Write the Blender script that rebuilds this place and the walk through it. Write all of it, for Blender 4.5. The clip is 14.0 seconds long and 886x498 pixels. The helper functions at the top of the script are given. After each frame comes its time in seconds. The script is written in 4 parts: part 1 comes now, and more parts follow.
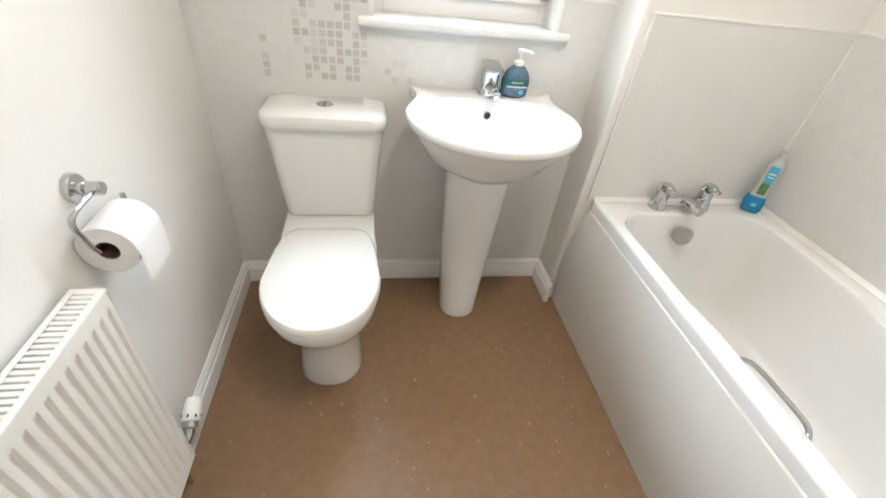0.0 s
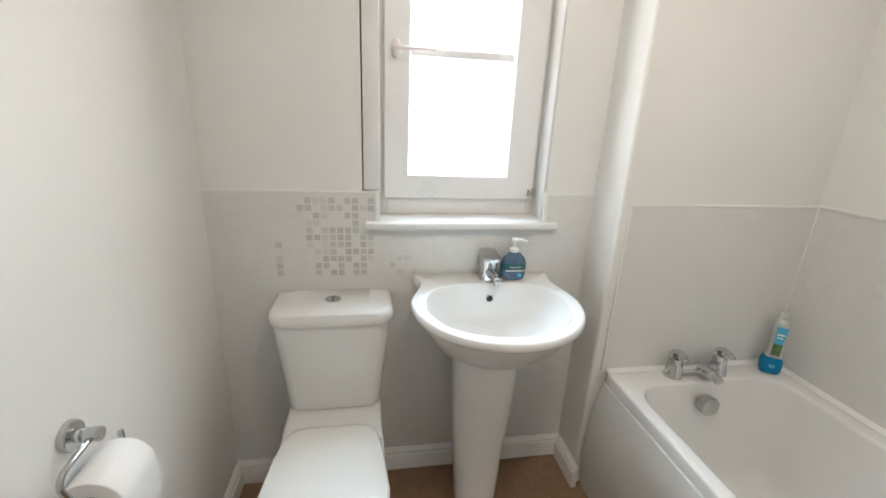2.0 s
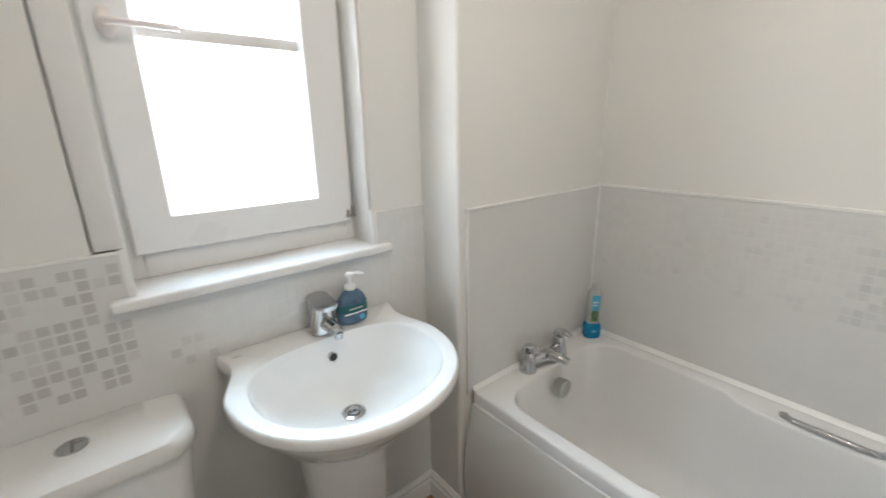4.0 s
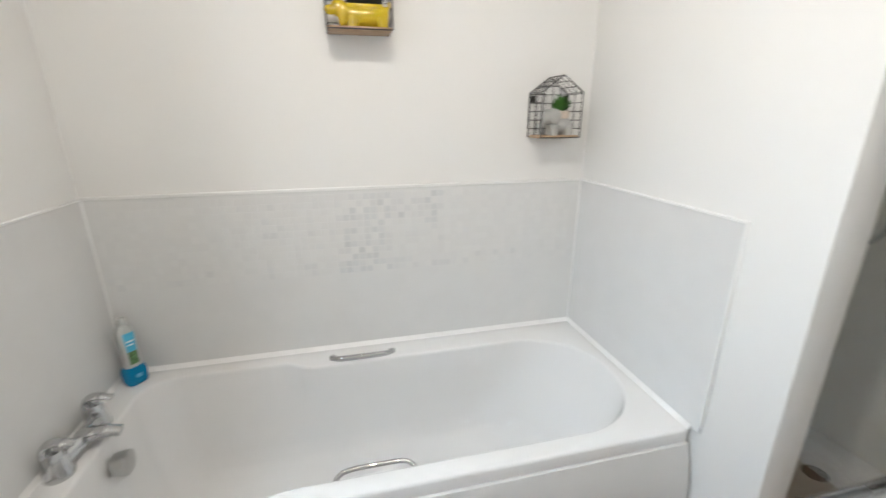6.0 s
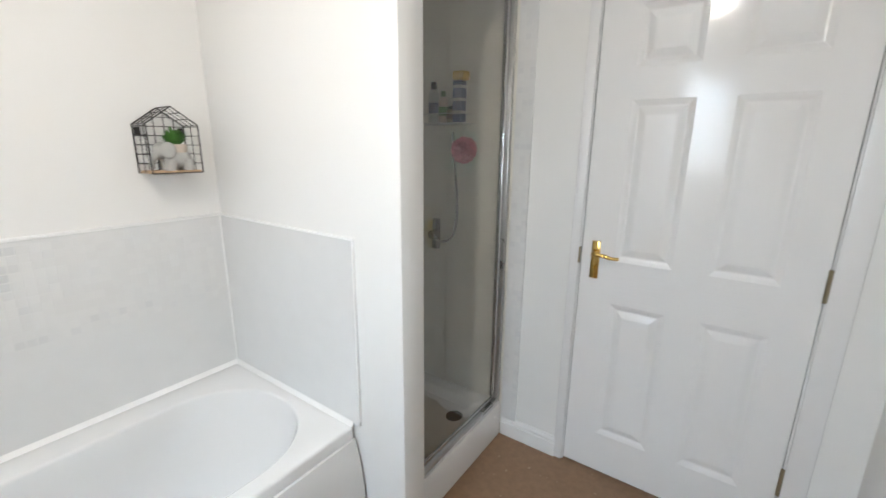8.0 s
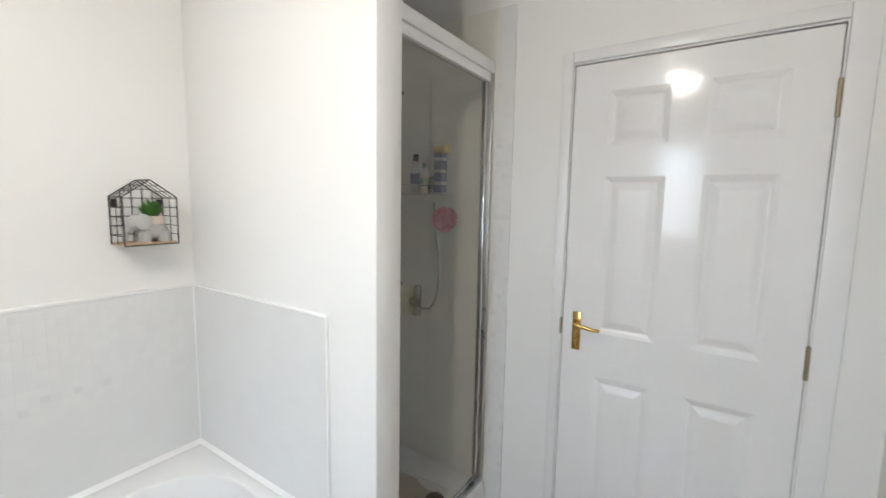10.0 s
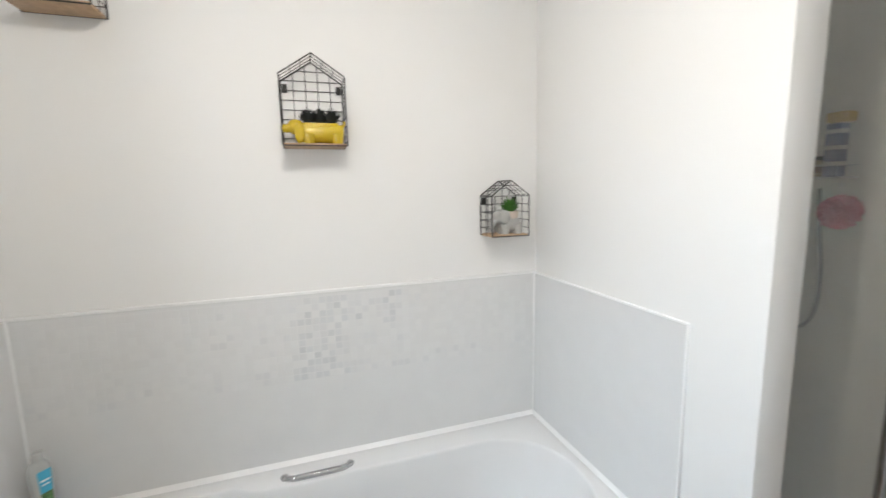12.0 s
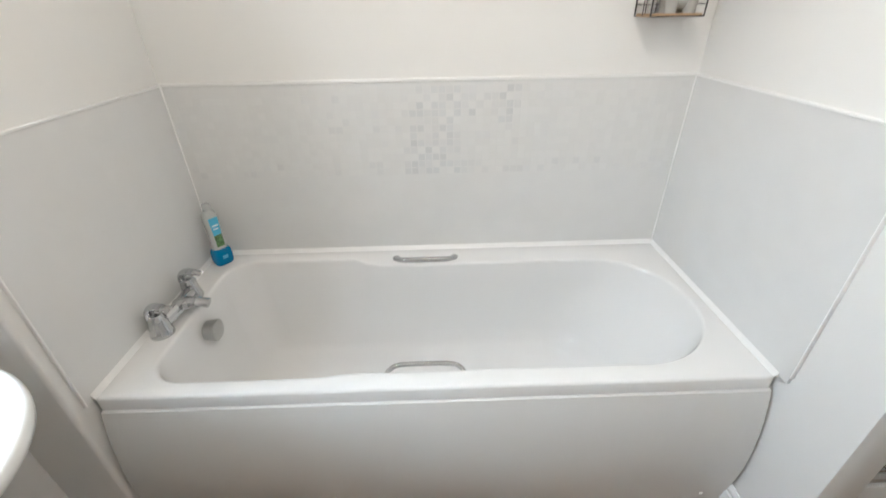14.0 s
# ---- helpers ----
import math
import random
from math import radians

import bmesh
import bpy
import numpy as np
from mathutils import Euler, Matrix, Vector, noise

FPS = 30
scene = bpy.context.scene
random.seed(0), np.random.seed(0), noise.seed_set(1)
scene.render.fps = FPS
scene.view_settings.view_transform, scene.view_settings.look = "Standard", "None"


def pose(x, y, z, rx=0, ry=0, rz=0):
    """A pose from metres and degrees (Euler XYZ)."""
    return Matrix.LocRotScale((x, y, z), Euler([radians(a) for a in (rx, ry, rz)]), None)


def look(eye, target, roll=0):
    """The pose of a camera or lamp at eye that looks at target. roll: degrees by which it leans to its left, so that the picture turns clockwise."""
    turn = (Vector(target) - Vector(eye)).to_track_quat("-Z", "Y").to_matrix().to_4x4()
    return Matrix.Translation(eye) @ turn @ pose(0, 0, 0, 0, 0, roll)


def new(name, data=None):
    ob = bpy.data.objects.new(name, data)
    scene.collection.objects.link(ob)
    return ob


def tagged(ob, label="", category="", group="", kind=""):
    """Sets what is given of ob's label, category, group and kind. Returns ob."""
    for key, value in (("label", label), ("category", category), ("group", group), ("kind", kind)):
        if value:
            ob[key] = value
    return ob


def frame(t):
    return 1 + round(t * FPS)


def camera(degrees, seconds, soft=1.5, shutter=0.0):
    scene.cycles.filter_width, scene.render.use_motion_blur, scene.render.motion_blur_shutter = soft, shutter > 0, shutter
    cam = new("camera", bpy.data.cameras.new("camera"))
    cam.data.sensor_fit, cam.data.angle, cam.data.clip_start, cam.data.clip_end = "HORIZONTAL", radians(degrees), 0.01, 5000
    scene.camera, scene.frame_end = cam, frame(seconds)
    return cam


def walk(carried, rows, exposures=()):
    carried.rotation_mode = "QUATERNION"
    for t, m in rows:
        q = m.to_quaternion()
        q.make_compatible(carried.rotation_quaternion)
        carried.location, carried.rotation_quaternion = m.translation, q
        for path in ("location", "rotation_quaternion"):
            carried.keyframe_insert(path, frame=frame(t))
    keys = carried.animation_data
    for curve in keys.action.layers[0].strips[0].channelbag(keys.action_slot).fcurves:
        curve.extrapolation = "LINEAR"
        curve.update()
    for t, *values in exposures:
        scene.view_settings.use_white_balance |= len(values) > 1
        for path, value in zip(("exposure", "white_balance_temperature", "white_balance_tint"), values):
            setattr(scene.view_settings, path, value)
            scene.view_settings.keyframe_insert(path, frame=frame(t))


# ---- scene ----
cam = camera(94.0, 14.0, soft=1.45, shutter=0.4)
PATH = [
    (0, (0.525, -1.41, 1.245), (0.859, 0.144, 0.031), 7.1),
    (0.5, (0.527, -1.395, 1.274), (0.851, 0.276, 0.223), 5.7),
    (1, (0.517, -1.384, 1.306), (0.845, 0.387, 0.436), 4.7),
    (1.5, (0.513, -1.374, 1.336), (0.842, 0.465, 0.621), 3.7),
    (2, (0.509, -1.345, 1.362), (0.842, 0.53, 0.751), 2.6),
    (2.2, (0.516, -1.33, 1.37), (0.852, 0.558, 0.801), 2.0),
    (4.3, (0.513, -0.993, 1.352), (1.93, 0.285, 0.752), -0.6),
    (4.5, (0.551, -0.976, 1.37), (2.089, 0.132, 0.733), 0.1),
    (5, (0.613, -0.96, 1.369), (2.402, -0.363, 0.704), 0.5),
    (5.5, (0.602, -0.947, 1.377), (2.49, -0.895, 0.72), -0.0),
    (6, (0.56, -0.968, 1.36), (2.413, -1.405, 0.748), -0.2),
    (6.5, (0.527, -0.985, 1.37), (2.23, -1.852, 0.78), 0.0),
    (7, (0.493, -1.022, 1.372), (2.001, -2.206, 0.804), 0.2),
    (7.5, (0.466, -1.064, 1.372), (1.766, -2.486, 0.834), 0.3),
    (8, (0.448, -1.1, 1.378), (1.567, -2.685, 0.895), 0.5),
    (8.2, (0.44, -1.116, 1.389), (1.506, -2.745, 0.932), 0.6),
    (9.2, (0.432, -1.14, 1.42), (1.385, -2.86, 1.07), 1.0),
    (10.3, (0.455, -1.116, 1.44), (1.651, -2.708, 1.25), 1.1),
    (10.5, (0.479, -1.096, 1.436), (1.754, -2.624, 1.245), 1.1),
    (11, (0.52, -1.041, 1.453), (2.024, -2.339, 1.221), 0.5),
    (11.5, (0.551, -1.005, 1.453), (2.289, -1.967, 1.216), -0.3),
    (12, (0.567, -0.998, 1.459), (2.447, -1.621, 1.179), -1.2),
    (12.5, (0.598, -1.025, 1.454), (2.529, -1.362, 1.057), -1.0),
    (13, (0.615, -1.045, 1.422), (2.515, -1.213, 0.822), -0.8),
    (13.5, (0.621, -1.037, 1.359), (2.445, -1.129, 0.543), -0.7),
    (14, (0.63, -1.029, 1.324), (2.352, -1.059, 0.308), -1.1),
]
EXPOSURES = [(0.0, 0.4, 6450, 9), (0.5, 0.2, 6470, 9), (1.0, 0.0, 6470, 9), (2.0, -0.26, 6420, 9), (4.5, -0.48, 6320, 9), (5.0, -0.33, 6310, 9), (6.0, -0.12, 6150, 9), (7.5, 0.0, 6080, 9), (10.5, -0.03, 6100, 9), (12.0, -0.1, 6030, 9), (13.3, -0.12, 6070, 9), (14.0, -0.04, 6180, 9)]
walk(cam, [(t, look(eye, target, roll)) for t, eye, target, roll in PATH], EXPOSURES)

# ---- world, daylight and lamps ----
world = bpy.data.worlds.new("sky")
scene.world = world
world.use_nodes = True
wn = world.node_tree
sky = wn.nodes.new("ShaderNodeTexSky")
sky.sky_type, sky.sun_disc = "NISHITA", False
sky.sun_elevation, sky.sun_rotation = radians(40), radians(160)
wn.nodes["Background"].inputs["Strength"].default_value = 0.1
wn.links.new(sky.outputs["Color"], wn.nodes["Background"].inputs["Color"])

FACADE_LIGHT = 4.5
SKY_LIGHT = 5.8
LAMP_LIGHT = 4.4

# Level light from the facades opposite, and skylight that falls steeply in.
facade_light = new("facade_daylight", bpy.data.lights.new("facade_daylight", "AREA"))
facade_light.data.shape, facade_light.data.size, facade_light.data.size_y = "RECTANGLE", 0.335, 0.775
facade_light.data.energy, facade_light.data.color = FACADE_LIGHT, (1.0, 0.92, 0.86)
facade_light.matrix_world = pose(0.8055, 0.134, 1.5625, -90, 0, 0)
for z in (1.40, 1.80):
    sky_light = new("sky_daylight", bpy.data.lights.new("sky_daylight", "AREA"))
    sky_light.data.shape, sky_light.data.size, sky_light.data.size_y = "RECTANGLE", 0.335, 0.38
    sky_light.data.energy, sky_light.data.color, sky_light.data.spread = SKY_LIGHT / 2, (0.50, 0.78, 1.0), radians(104)
    sky_light.matrix_world = pose(0.8055, 0.27, z, -45, 0, 0)

LAMP_AT = (0.85, -1.02)
SPOTS = [(LAMP_AT[0] + 0.15 * math.cos(a), LAMP_AT[1] + 0.15 * math.sin(a)) for a in (radians(10), radians(135), radians(260))]
AIMS = [((1.90, -0.75, 0.7), 1.25), ((0.55, -2.73, 1.5), 1.45), ((0.80, -0.30, 0.6), 0.95)]
for (lx, ly), (aim, power) in zip(SPOTS, AIMS):
    lamp = new("spotlight_glow", bpy.data.lights.new("spotlight_glow", "AREA"))
    lamp.data.shape, lamp.data.size = "DISK", 0.055
    lamp.data.energy, lamp.data.color = LAMP_LIGHT * power, (1.0, 0.885, 0.755)
    lamp.matrix_world = look((lx, ly, 2.29), aim)


# ---- materials ----
def material(name, color, rough=0.5, metal=0.0, vary=0.04, scale=6.0, bump=0.0, bump_scale=200.0, piece=0.0, island=0.0,
             transmission=0.0, ior=1.45, coat=0.0, spec=0.5):
    m = bpy.data.materials.new(name)
    m.use_nodes = True
    nt = m.node_tree
    b = nt.nodes["Principled BSDF"]
    b.inputs["Roughness"].default_value = rough
    b.inputs["Metallic"].default_value = metal
    b.inputs["Transmission Weight"].default_value = transmission
    b.inputs["IOR"].default_value = ior
    b.inputs["Coat Weight"].default_value = coat
    b.inputs["Specular IOR Level"].default_value = spec
    geo = nt.nodes.new("ShaderNodeNewGeometry")
    col = nt.nodes.new("ShaderNodeRGB")
    col.outputs[0].default_value = (*color, 1)
    last = col.outputs[0]
    noise_node = nt.nodes.new("ShaderNodeTexNoise")
    noise_node.inputs["Scale"].default_value = scale
    noise_node.inputs["Detail"].default_value = 2
    nt.links.new(geo.outputs["Position"], noise_node.inputs["Vector"])
    ramp = nt.nodes.new("ShaderNodeMapRange")
    ramp.inputs["From Min"].default_value, ramp.inputs["From Max"].default_value = 0.15, 0.85
    ramp.inputs["To Min"].default_value, ramp.inputs["To Max"].default_value = 1 - vary, 1 + vary
    nt.links.new(noise_node.outputs["Fac"], ramp.inputs["Value"])
    hsv = nt.nodes.new("ShaderNodeHueSaturation")
    nt.links.new(last, hsv.inputs["Color"])
    nt.links.new(ramp.outputs["Result"], hsv.inputs["Value"])
    last = hsv.outputs["Color"]
    if piece or island:
        amount = piece or island
        if piece:
            info = nt.nodes.new("ShaderNodeObjectInfo")
            source = info.outputs["Random"]
        else:
            source = geo.outputs["Random Per Island"]
        r2 = nt.nodes.new("ShaderNodeMapRange")
        r2.inputs["To Min"].default_value, r2.inputs["To Max"].default_value = 1 - amount, 1 + amount
        nt.links.new(source, r2.inputs["Value"])
        h2 = nt.nodes.new("ShaderNodeHueSaturation")
        nt.links.new(last, h2.inputs["Color"])
        nt.links.new(r2.outputs["Result"], h2.inputs["Value"])
        last = h2.outputs["Color"]
    nt.links.new(last, b.inputs["Base Color"])
    rr = nt.nodes.new("ShaderNodeMapRange")
    rr.inputs["To Min"].default_value, rr.inputs["To Max"].default_value = rough * 0.93, min(1, rough * 1.07)
    nt.links.new(noise_node.outputs["Fac"], rr.inputs["Value"])
    nt.links.new(rr.outputs["Result"], b.inputs["Roughness"])
    if bump:
        fine = nt.nodes.new("ShaderNodeTexNoise")
        fine.inputs["Scale"].default_value = bump_scale
        fine.inputs["Detail"].default_value = 4
        nt.links.new(geo.outputs["Position"], fine.inputs["Vector"])
        bn = nt.nodes.new("ShaderNodeBump")
        bn.inputs["Strength"].default_value = bump
        bn.inputs["Distance"].default_value = 0.002
        nt.links.new(fine.outputs["Fac"], bn.inputs["Height"])
        nt.links.new(bn.outputs["Normal"], b.inputs["Normal"])
    return m


PAINT = material("wall_paint", (0.80, 0.795, 0.775), 0.55, vary=0.012, scale=2.5, bump=0.10, bump_scale=260)
CEIL = material("ceiling_paint", (0.84, 0.838, 0.83), 0.8, vary=0.02, bump=0.1)
GLOSS = material("white_gloss_paint", (0.80, 0.796, 0.79), 0.2, vary=0.015, scale=9, bump=0.05, bump_scale=60)
UPVC = material("white_upvc", (0.86, 0.86, 0.86), 0.28, vary=0.01)
TILE = material("wall_tile", (0.715, 0.716, 0.708), 0.24, vary=0.02, scale=14, bump=0.05, bump_scale=300)
MOSAIC = material("mosaic_light", (0.718, 0.718, 0.709), 0.2, vary=0.01, scale=30, piece=0.018)
MOSAIC_G = material("mosaic_grey", (0.635, 0.643, 0.645), 0.12, vary=0.02, scale=30, piece=0.05)
MOSAIC_F = material("mosaic_faint_grey", (0.688, 0.690, 0.687), 0.14, vary=0.02, scale=30, piece=0.03)
MOSAIC_N = material("mosaic_darker_grey", (0.545, 0.54, 0.53), 0.16, vary=0.02, scale=30, piece=0.07)
MOSAIC_M = material("mosaic_middle_grey", (0.635, 0.632, 0.622), 0.16, vary=0.02, scale=30, piece=0.05)
MOSAIC_J = material("mosaic_light_sheet", (0.718, 0.718, 0.709), 0.2, vary=0.01, scale=30, island=0.018)
SEAL = material("white_sealant", (0.84, 0.84, 0.83), 0.35, vary=0.01)
CERAMIC = material("white_ceramic", (0.79, 0.787, 0.775), 0.05, vary=0.006, coat=0.4)
SEAT = material("white_seat_plastic", (0.81, 0.805, 0.785), 0.16, vary=0.006)
ACRYLIC = material("white_acrylic", (0.80, 0.80, 0.795), 0.04, vary=0.008, scale=3, coat=0.3)
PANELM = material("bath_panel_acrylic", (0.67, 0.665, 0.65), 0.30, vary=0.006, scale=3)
CHROME = material("chrome", (0.55, 0.555, 0.56), 0.05, 1.0, vary=0.01)
SATIN = material("satin_aluminium", (0.50, 0.50, 0.49), 0.28, 1.0, vary=0.02)
BRASS = material("polished_brass", (0.72, 0.50, 0.16), 0.2, 1.0, vary=0.05, scale=50)
OLDBRASS = material("tarnished_brass", (0.36, 0.30, 0.20), 0.35, 1.0, vary=0.1, scale=60)
WIRE = material("black_wire", (0.025, 0.023, 0.022), 0.45, vary=0.1)
WOOD = material("pale_wood", (0.45, 0.31, 0.19), 0.55, vary=0.2, scale=40, bump=0.2)
YELLOW = material("yellow_glaze", (0.54, 0.40, 0.012), 0.12, vary=0.05, scale=12, coat=0.4)
SOIL = material("dark_leaves", (0.022, 0.026, 0.024), 0.8, vary=0.2, scale=60)
LEAF = material("green_leaves", (0.07, 0.20, 0.035), 0.5, vary=0.2, scale=60)
STONE = material("grey_stoneware", (0.42, 0.42, 0.40), 0.6, vary=0.08, scale=30)
STONE_W = material("cream_stoneware", (0.60, 0.52, 0.44), 0.6, vary=0.05, scale=30)
PAPER = material("tissue_paper", (0.84, 0.83, 0.82), 0.95, vary=0.01, bump=0.25, bump_scale=350, spec=0.1)
CARD = material("brown_cardboard", (0.16, 0.10, 0.07), 0.9, vary=0.1)
RADW = material("radiator_enamel", (0.80, 0.79, 0.755), 0.3, vary=0.01)
DARK = material("dark_cavity", (0.03, 0.03, 0.03), 0.8)
BLUE = material("blue_wash", (0.0, 0.19, 0.40), 0.12, vary=0.05)
BLUE2 = material("dark_blue_soap", (0.085, 0.145, 0.215), 0.13, vary=0.35, scale=45)
LABELB = material("blue_label", (0.08, 0.42, 0.62), 0.4, vary=0.05, scale=60)
LABELG = material("green_label", (0.09, 0.19, 0.07), 0.4, vary=0.8, scale=160)
TEAL = material("teal_band", (0.01, 0.10, 0.11), 0.4, vary=0.05)
WHITEP = material("white_plastic", (0.80, 0.80, 0.79), 0.3, vary=0.01)
HANDLEW = material("pinkish_white_plastic", (0.80, 0.74, 0.72), 0.3, vary=0.01)
FROSTY = material("clear_plastic", (0.80, 0.82, 0.80), 0.22, vary=0.03, transmission=0.45)
PINK = material("pink_netting", (0.75, 0.22, 0.28), 0.9, vary=0.2, scale=60)
GOLDCAP = material("ochre_box", (0.50, 0.33, 0.06), 0.6, vary=0.1)
NAVY = material("blue_pack", (0.025, 0.04, 0.11), 0.5, vary=0.4, scale=40)
SHOWERW = material("shower_wall_tile", (0.76, 0.745, 0.68), 0.25, vary=0.03, scale=8)
GLASSM = material("shower_glass", (0.94, 0.94, 0.91), 0.01, transmission=1.0, ior=1.45, vary=0.0)
PANE = material("window_glass", (0.98, 0.98, 0.98), 0.01, transmission=1.0, ior=1.45, vary=0.0)


def floor_material():
    m = material("brown_vinyl", (0.258, 0.157, 0.090), 0.40, vary=0.17, scale=30, bump=0.06, bump_scale=500)
    nt = m.node_tree
    b = nt.nodes["Principled BSDF"]
    old = b.inputs["Base Color"].links[0].from_socket
    geo = nt.nodes.new("ShaderNodeNewGeometry")
    vor = nt.nodes.new("ShaderNodeTexVoronoi")
    vor.inputs["Scale"].default_value = 22
    nt.links.new(geo.outputs["Position"], vor.inputs["Vector"])
    fleck = nt.nodes.new("ShaderNodeMapRange")
    fleck.inputs["From Min"].default_value, fleck.inputs["From Max"].default_value = 0.17, 0.08
    nt.links.new(vor.outputs["Distance"], fleck.inputs["Value"])
    big = nt.nodes.new("ShaderNodeTexNoise")
    big.inputs["Scale"].default_value, big.inputs["Detail"].default_value = 70, 3
    nt.links.new(geo.outputs["Position"], big.inputs["Vector"])
    cut = nt.nodes.new("ShaderNodeMapRange")
    cut.inputs["From Min"].default_value, cut.inputs["From Max"].default_value = 0.50, 0.58
    nt.links.new(big.outputs["Fac"], cut.inputs["Value"])
    mul = nt.nodes.new("ShaderNodeMath")
    mul.operation = "MULTIPLY"
    nt.links.new(fleck.outputs["Result"], mul.inputs[0])
    nt.links.new(cut.outputs["Result"], mul.inputs[1])
    mix = nt.nodes.new("ShaderNodeMix")
    mix.data_type = "RGBA"
    mix.inputs["B"].default_value = (0.42, 0.31, 0.22, 1)
    nt.links.new(mul.outputs[0], mix.inputs["Factor"])
    nt.links.new(old, mix.inputs["A"])
    nt.links.new(mix.outputs["Result"], b.inputs["Base Color"])
    return m


VINYL = floor_material()

glow = bpy.data.materials.new("outdoor_brightness")
glow.use_nodes = True
gb = glow.node_tree.nodes["Principled BSDF"]
gb.inputs["Emission Color"].default_value = (1.0, 1.0, 1.0, 1)
gb.inputs["Emission Strength"].default_value = 3.0
bulb = bpy.data.materials.new("lamp_lens")
bulb.use_nodes = True
lb = bulb.node_tree.nodes["Principled BSDF"]
lb.inputs["Emission Color"].default_value = (1.0, 0.88, 0.7, 1)
lb.inputs["Emission Strength"].default_value = 30.0


# ---- mesh helpers ----
def finish(bm, smooth=40):
    bmesh.ops.remove_doubles(bm, verts=bm.verts, dist=1e-6)
    bmesh.ops.recalc_face_normals(bm, faces=bm.faces)
    for f in bm.faces:
        f.smooth = True
    for e in bm.edges:
        if len(e.link_faces) == 2 and e.calc_face_angle(0) > radians(smooth):
            e.smooth = False


def part(name, bm, mat, parent=None, label="", smooth=40):
    finish(bm, smooth)
    me = bpy.data.meshes.new(name)
    bm.to_mesh(me)
    bm.free()
    me.materials.append(mat)
    ob = new(name, me)
    if parent is not None:
        ob.parent = parent
        ob.matrix_parent_inverse = parent.matrix_world.inverted()
    if label:
        ob["label"] = label
    return ob


def thing(name, at, label, category, group="", kind=""):
    ob = new(name)
    ob.empty_display_size = 0.05
    ob.matrix_world = Matrix.Translation(at)
    bpy.context.view_layer.update()
    return tagged(ob, label, category, group, kind)


def structure(name, bm, mat, label="", category=""):
    return tagged(part(name, bm, mat), label, category, "", "structure")


def box(bm, x0, x1, y0, y1, z0, z1, bevel=0.0, seg=2):
    r = bmesh.ops.create_cube(bm, size=1)
    bmesh.ops.scale(bm, vec=(x1 - x0, y1 - y0, z1 - z0), verts=r["verts"])
    bmesh.ops.translate(bm, vec=((x0 + x1) / 2, (y0 + y1) / 2, (z0 + z1) / 2), verts=r["verts"])
    if bevel:
        es = list({e for v in r["verts"] for e in v.link_edges})
        bmesh.ops.bevel(bm, geom=es, offset=bevel, segments=seg, affect="EDGES", profile=0.5)
    return bm


def cube(*a, bevel=0.0, seg=2):
    return box(bmesh.new(), *a, bevel=bevel, seg=seg)


def loft(bm, rings, close=True, cap_first=True, cap_last=True):
    vs = [[bm.verts.new(p) for p in ring] for ring in rings]
    n = len(vs[0])
    for a, b in zip(vs, vs[1:]):
        for i in range(n if close else n - 1):
            j = (i + 1) % n
            bm.faces.new((a[i], a[j], b[j], b[i]))
    if cap_first:
        bm.faces.new(vs[0])
    if cap_last:
        bm.faces.new(vs[-1])
    return bm


def spline(pts, per=6):
    """Catmull-Rom through the points."""
    ps = [Vector(p) for p in pts]
    ps = [2 * ps[0] - ps[1]] + ps + [2 * ps[-1] - ps[-2]]
    out = []
    for i in range(1, len(ps) - 2):
        p0, p1, p2, p3 = ps[i - 1:i + 3]
        for k in range(per):
            t = k / per
            out.append(0.5 * ((2 * p1) + (p2 - p0) * t + (2 * p0 - 5 * p1 + 4 * p2 - p3) * t * t + (3 * p1 - p0 - 3 * p2 + p3) * t ** 3))
    out.append(ps[-2])
    return out


def tube(bm, pts, r, n=10, flat=1.0):
    pts = [Vector(p) for p in pts]
    rings = []
    up = Vector((0, 0, 1))
    for i, p in enumerate(pts):
        d = (pts[min(i + 1, len(pts) - 1)] - pts[max(i - 1, 0)]).normalized()
        if abs(d.dot(up)) > 0.95:
            up = Vector((0, 1, 0)) if abs(d.y) < 0.9 else Vector((1, 0, 0))
        u = d.cross(up).normalized()
        v = u.cross(d).normalized()
        up = v
        rad = r[i] if isinstance(r, (list, tuple)) else r
        rings.append([p + rad * (math.cos(a) * u + flat * math.sin(a) * v) for a in (2 * math.pi * k / n for k in range(n))])
    return loft(bm, rings)


def lathe(bm, profile, centre, n=24, axis="Z", sx=1.0, sy=1.0):
    """profile: (radius, height) from bottom to top."""
    rings = []
    for r, h in profile:
        ring = []
        for k in range(n):
            a = 2 * math.pi * k / n
            c, s = r * math.cos(a) * sx, r * math.sin(a) * sy
            p = {"Z": (c, s, h), "X": (h, c, s), "Y": (c, h, s)}[axis]
            ring.append(Vector(p) + Vector(centre))
        rings.append(ring)
    return loft(bm, rings)


def round_rect(x0, x1, y0, y1, radii, z, seg=8):
    """Corner order: x1y1, x0y1, x0y0, x1y0; equal counts for any radii."""
    pts = []
    spec = [(x1, y1, -1, -1, 0), (x0, y1, 1, -1, 90), (x0, y0, 1, 1, 180), (x1, y0, -1, 1, 270)]
    for (cx, cy, sx, sy, a0), r in zip(spec, radii):
        rx, ry = r if isinstance(r, (tuple, list)) else (r, r)
        for k in range(seg + 1):
            a = radians(a0 + 90 * k / seg)
            pts.append((cx + sx * rx + rx * math.cos(a), cy + sy * ry + ry * math.sin(a), z))
    return pts


# ---- the room ----
W, E, N, S, H = 0.0, 2.03, 0.0, -2.73, 2.42
OX0, OX1, OZ0, OZ1 = 0.526, 1.10, 1.025, 2.09

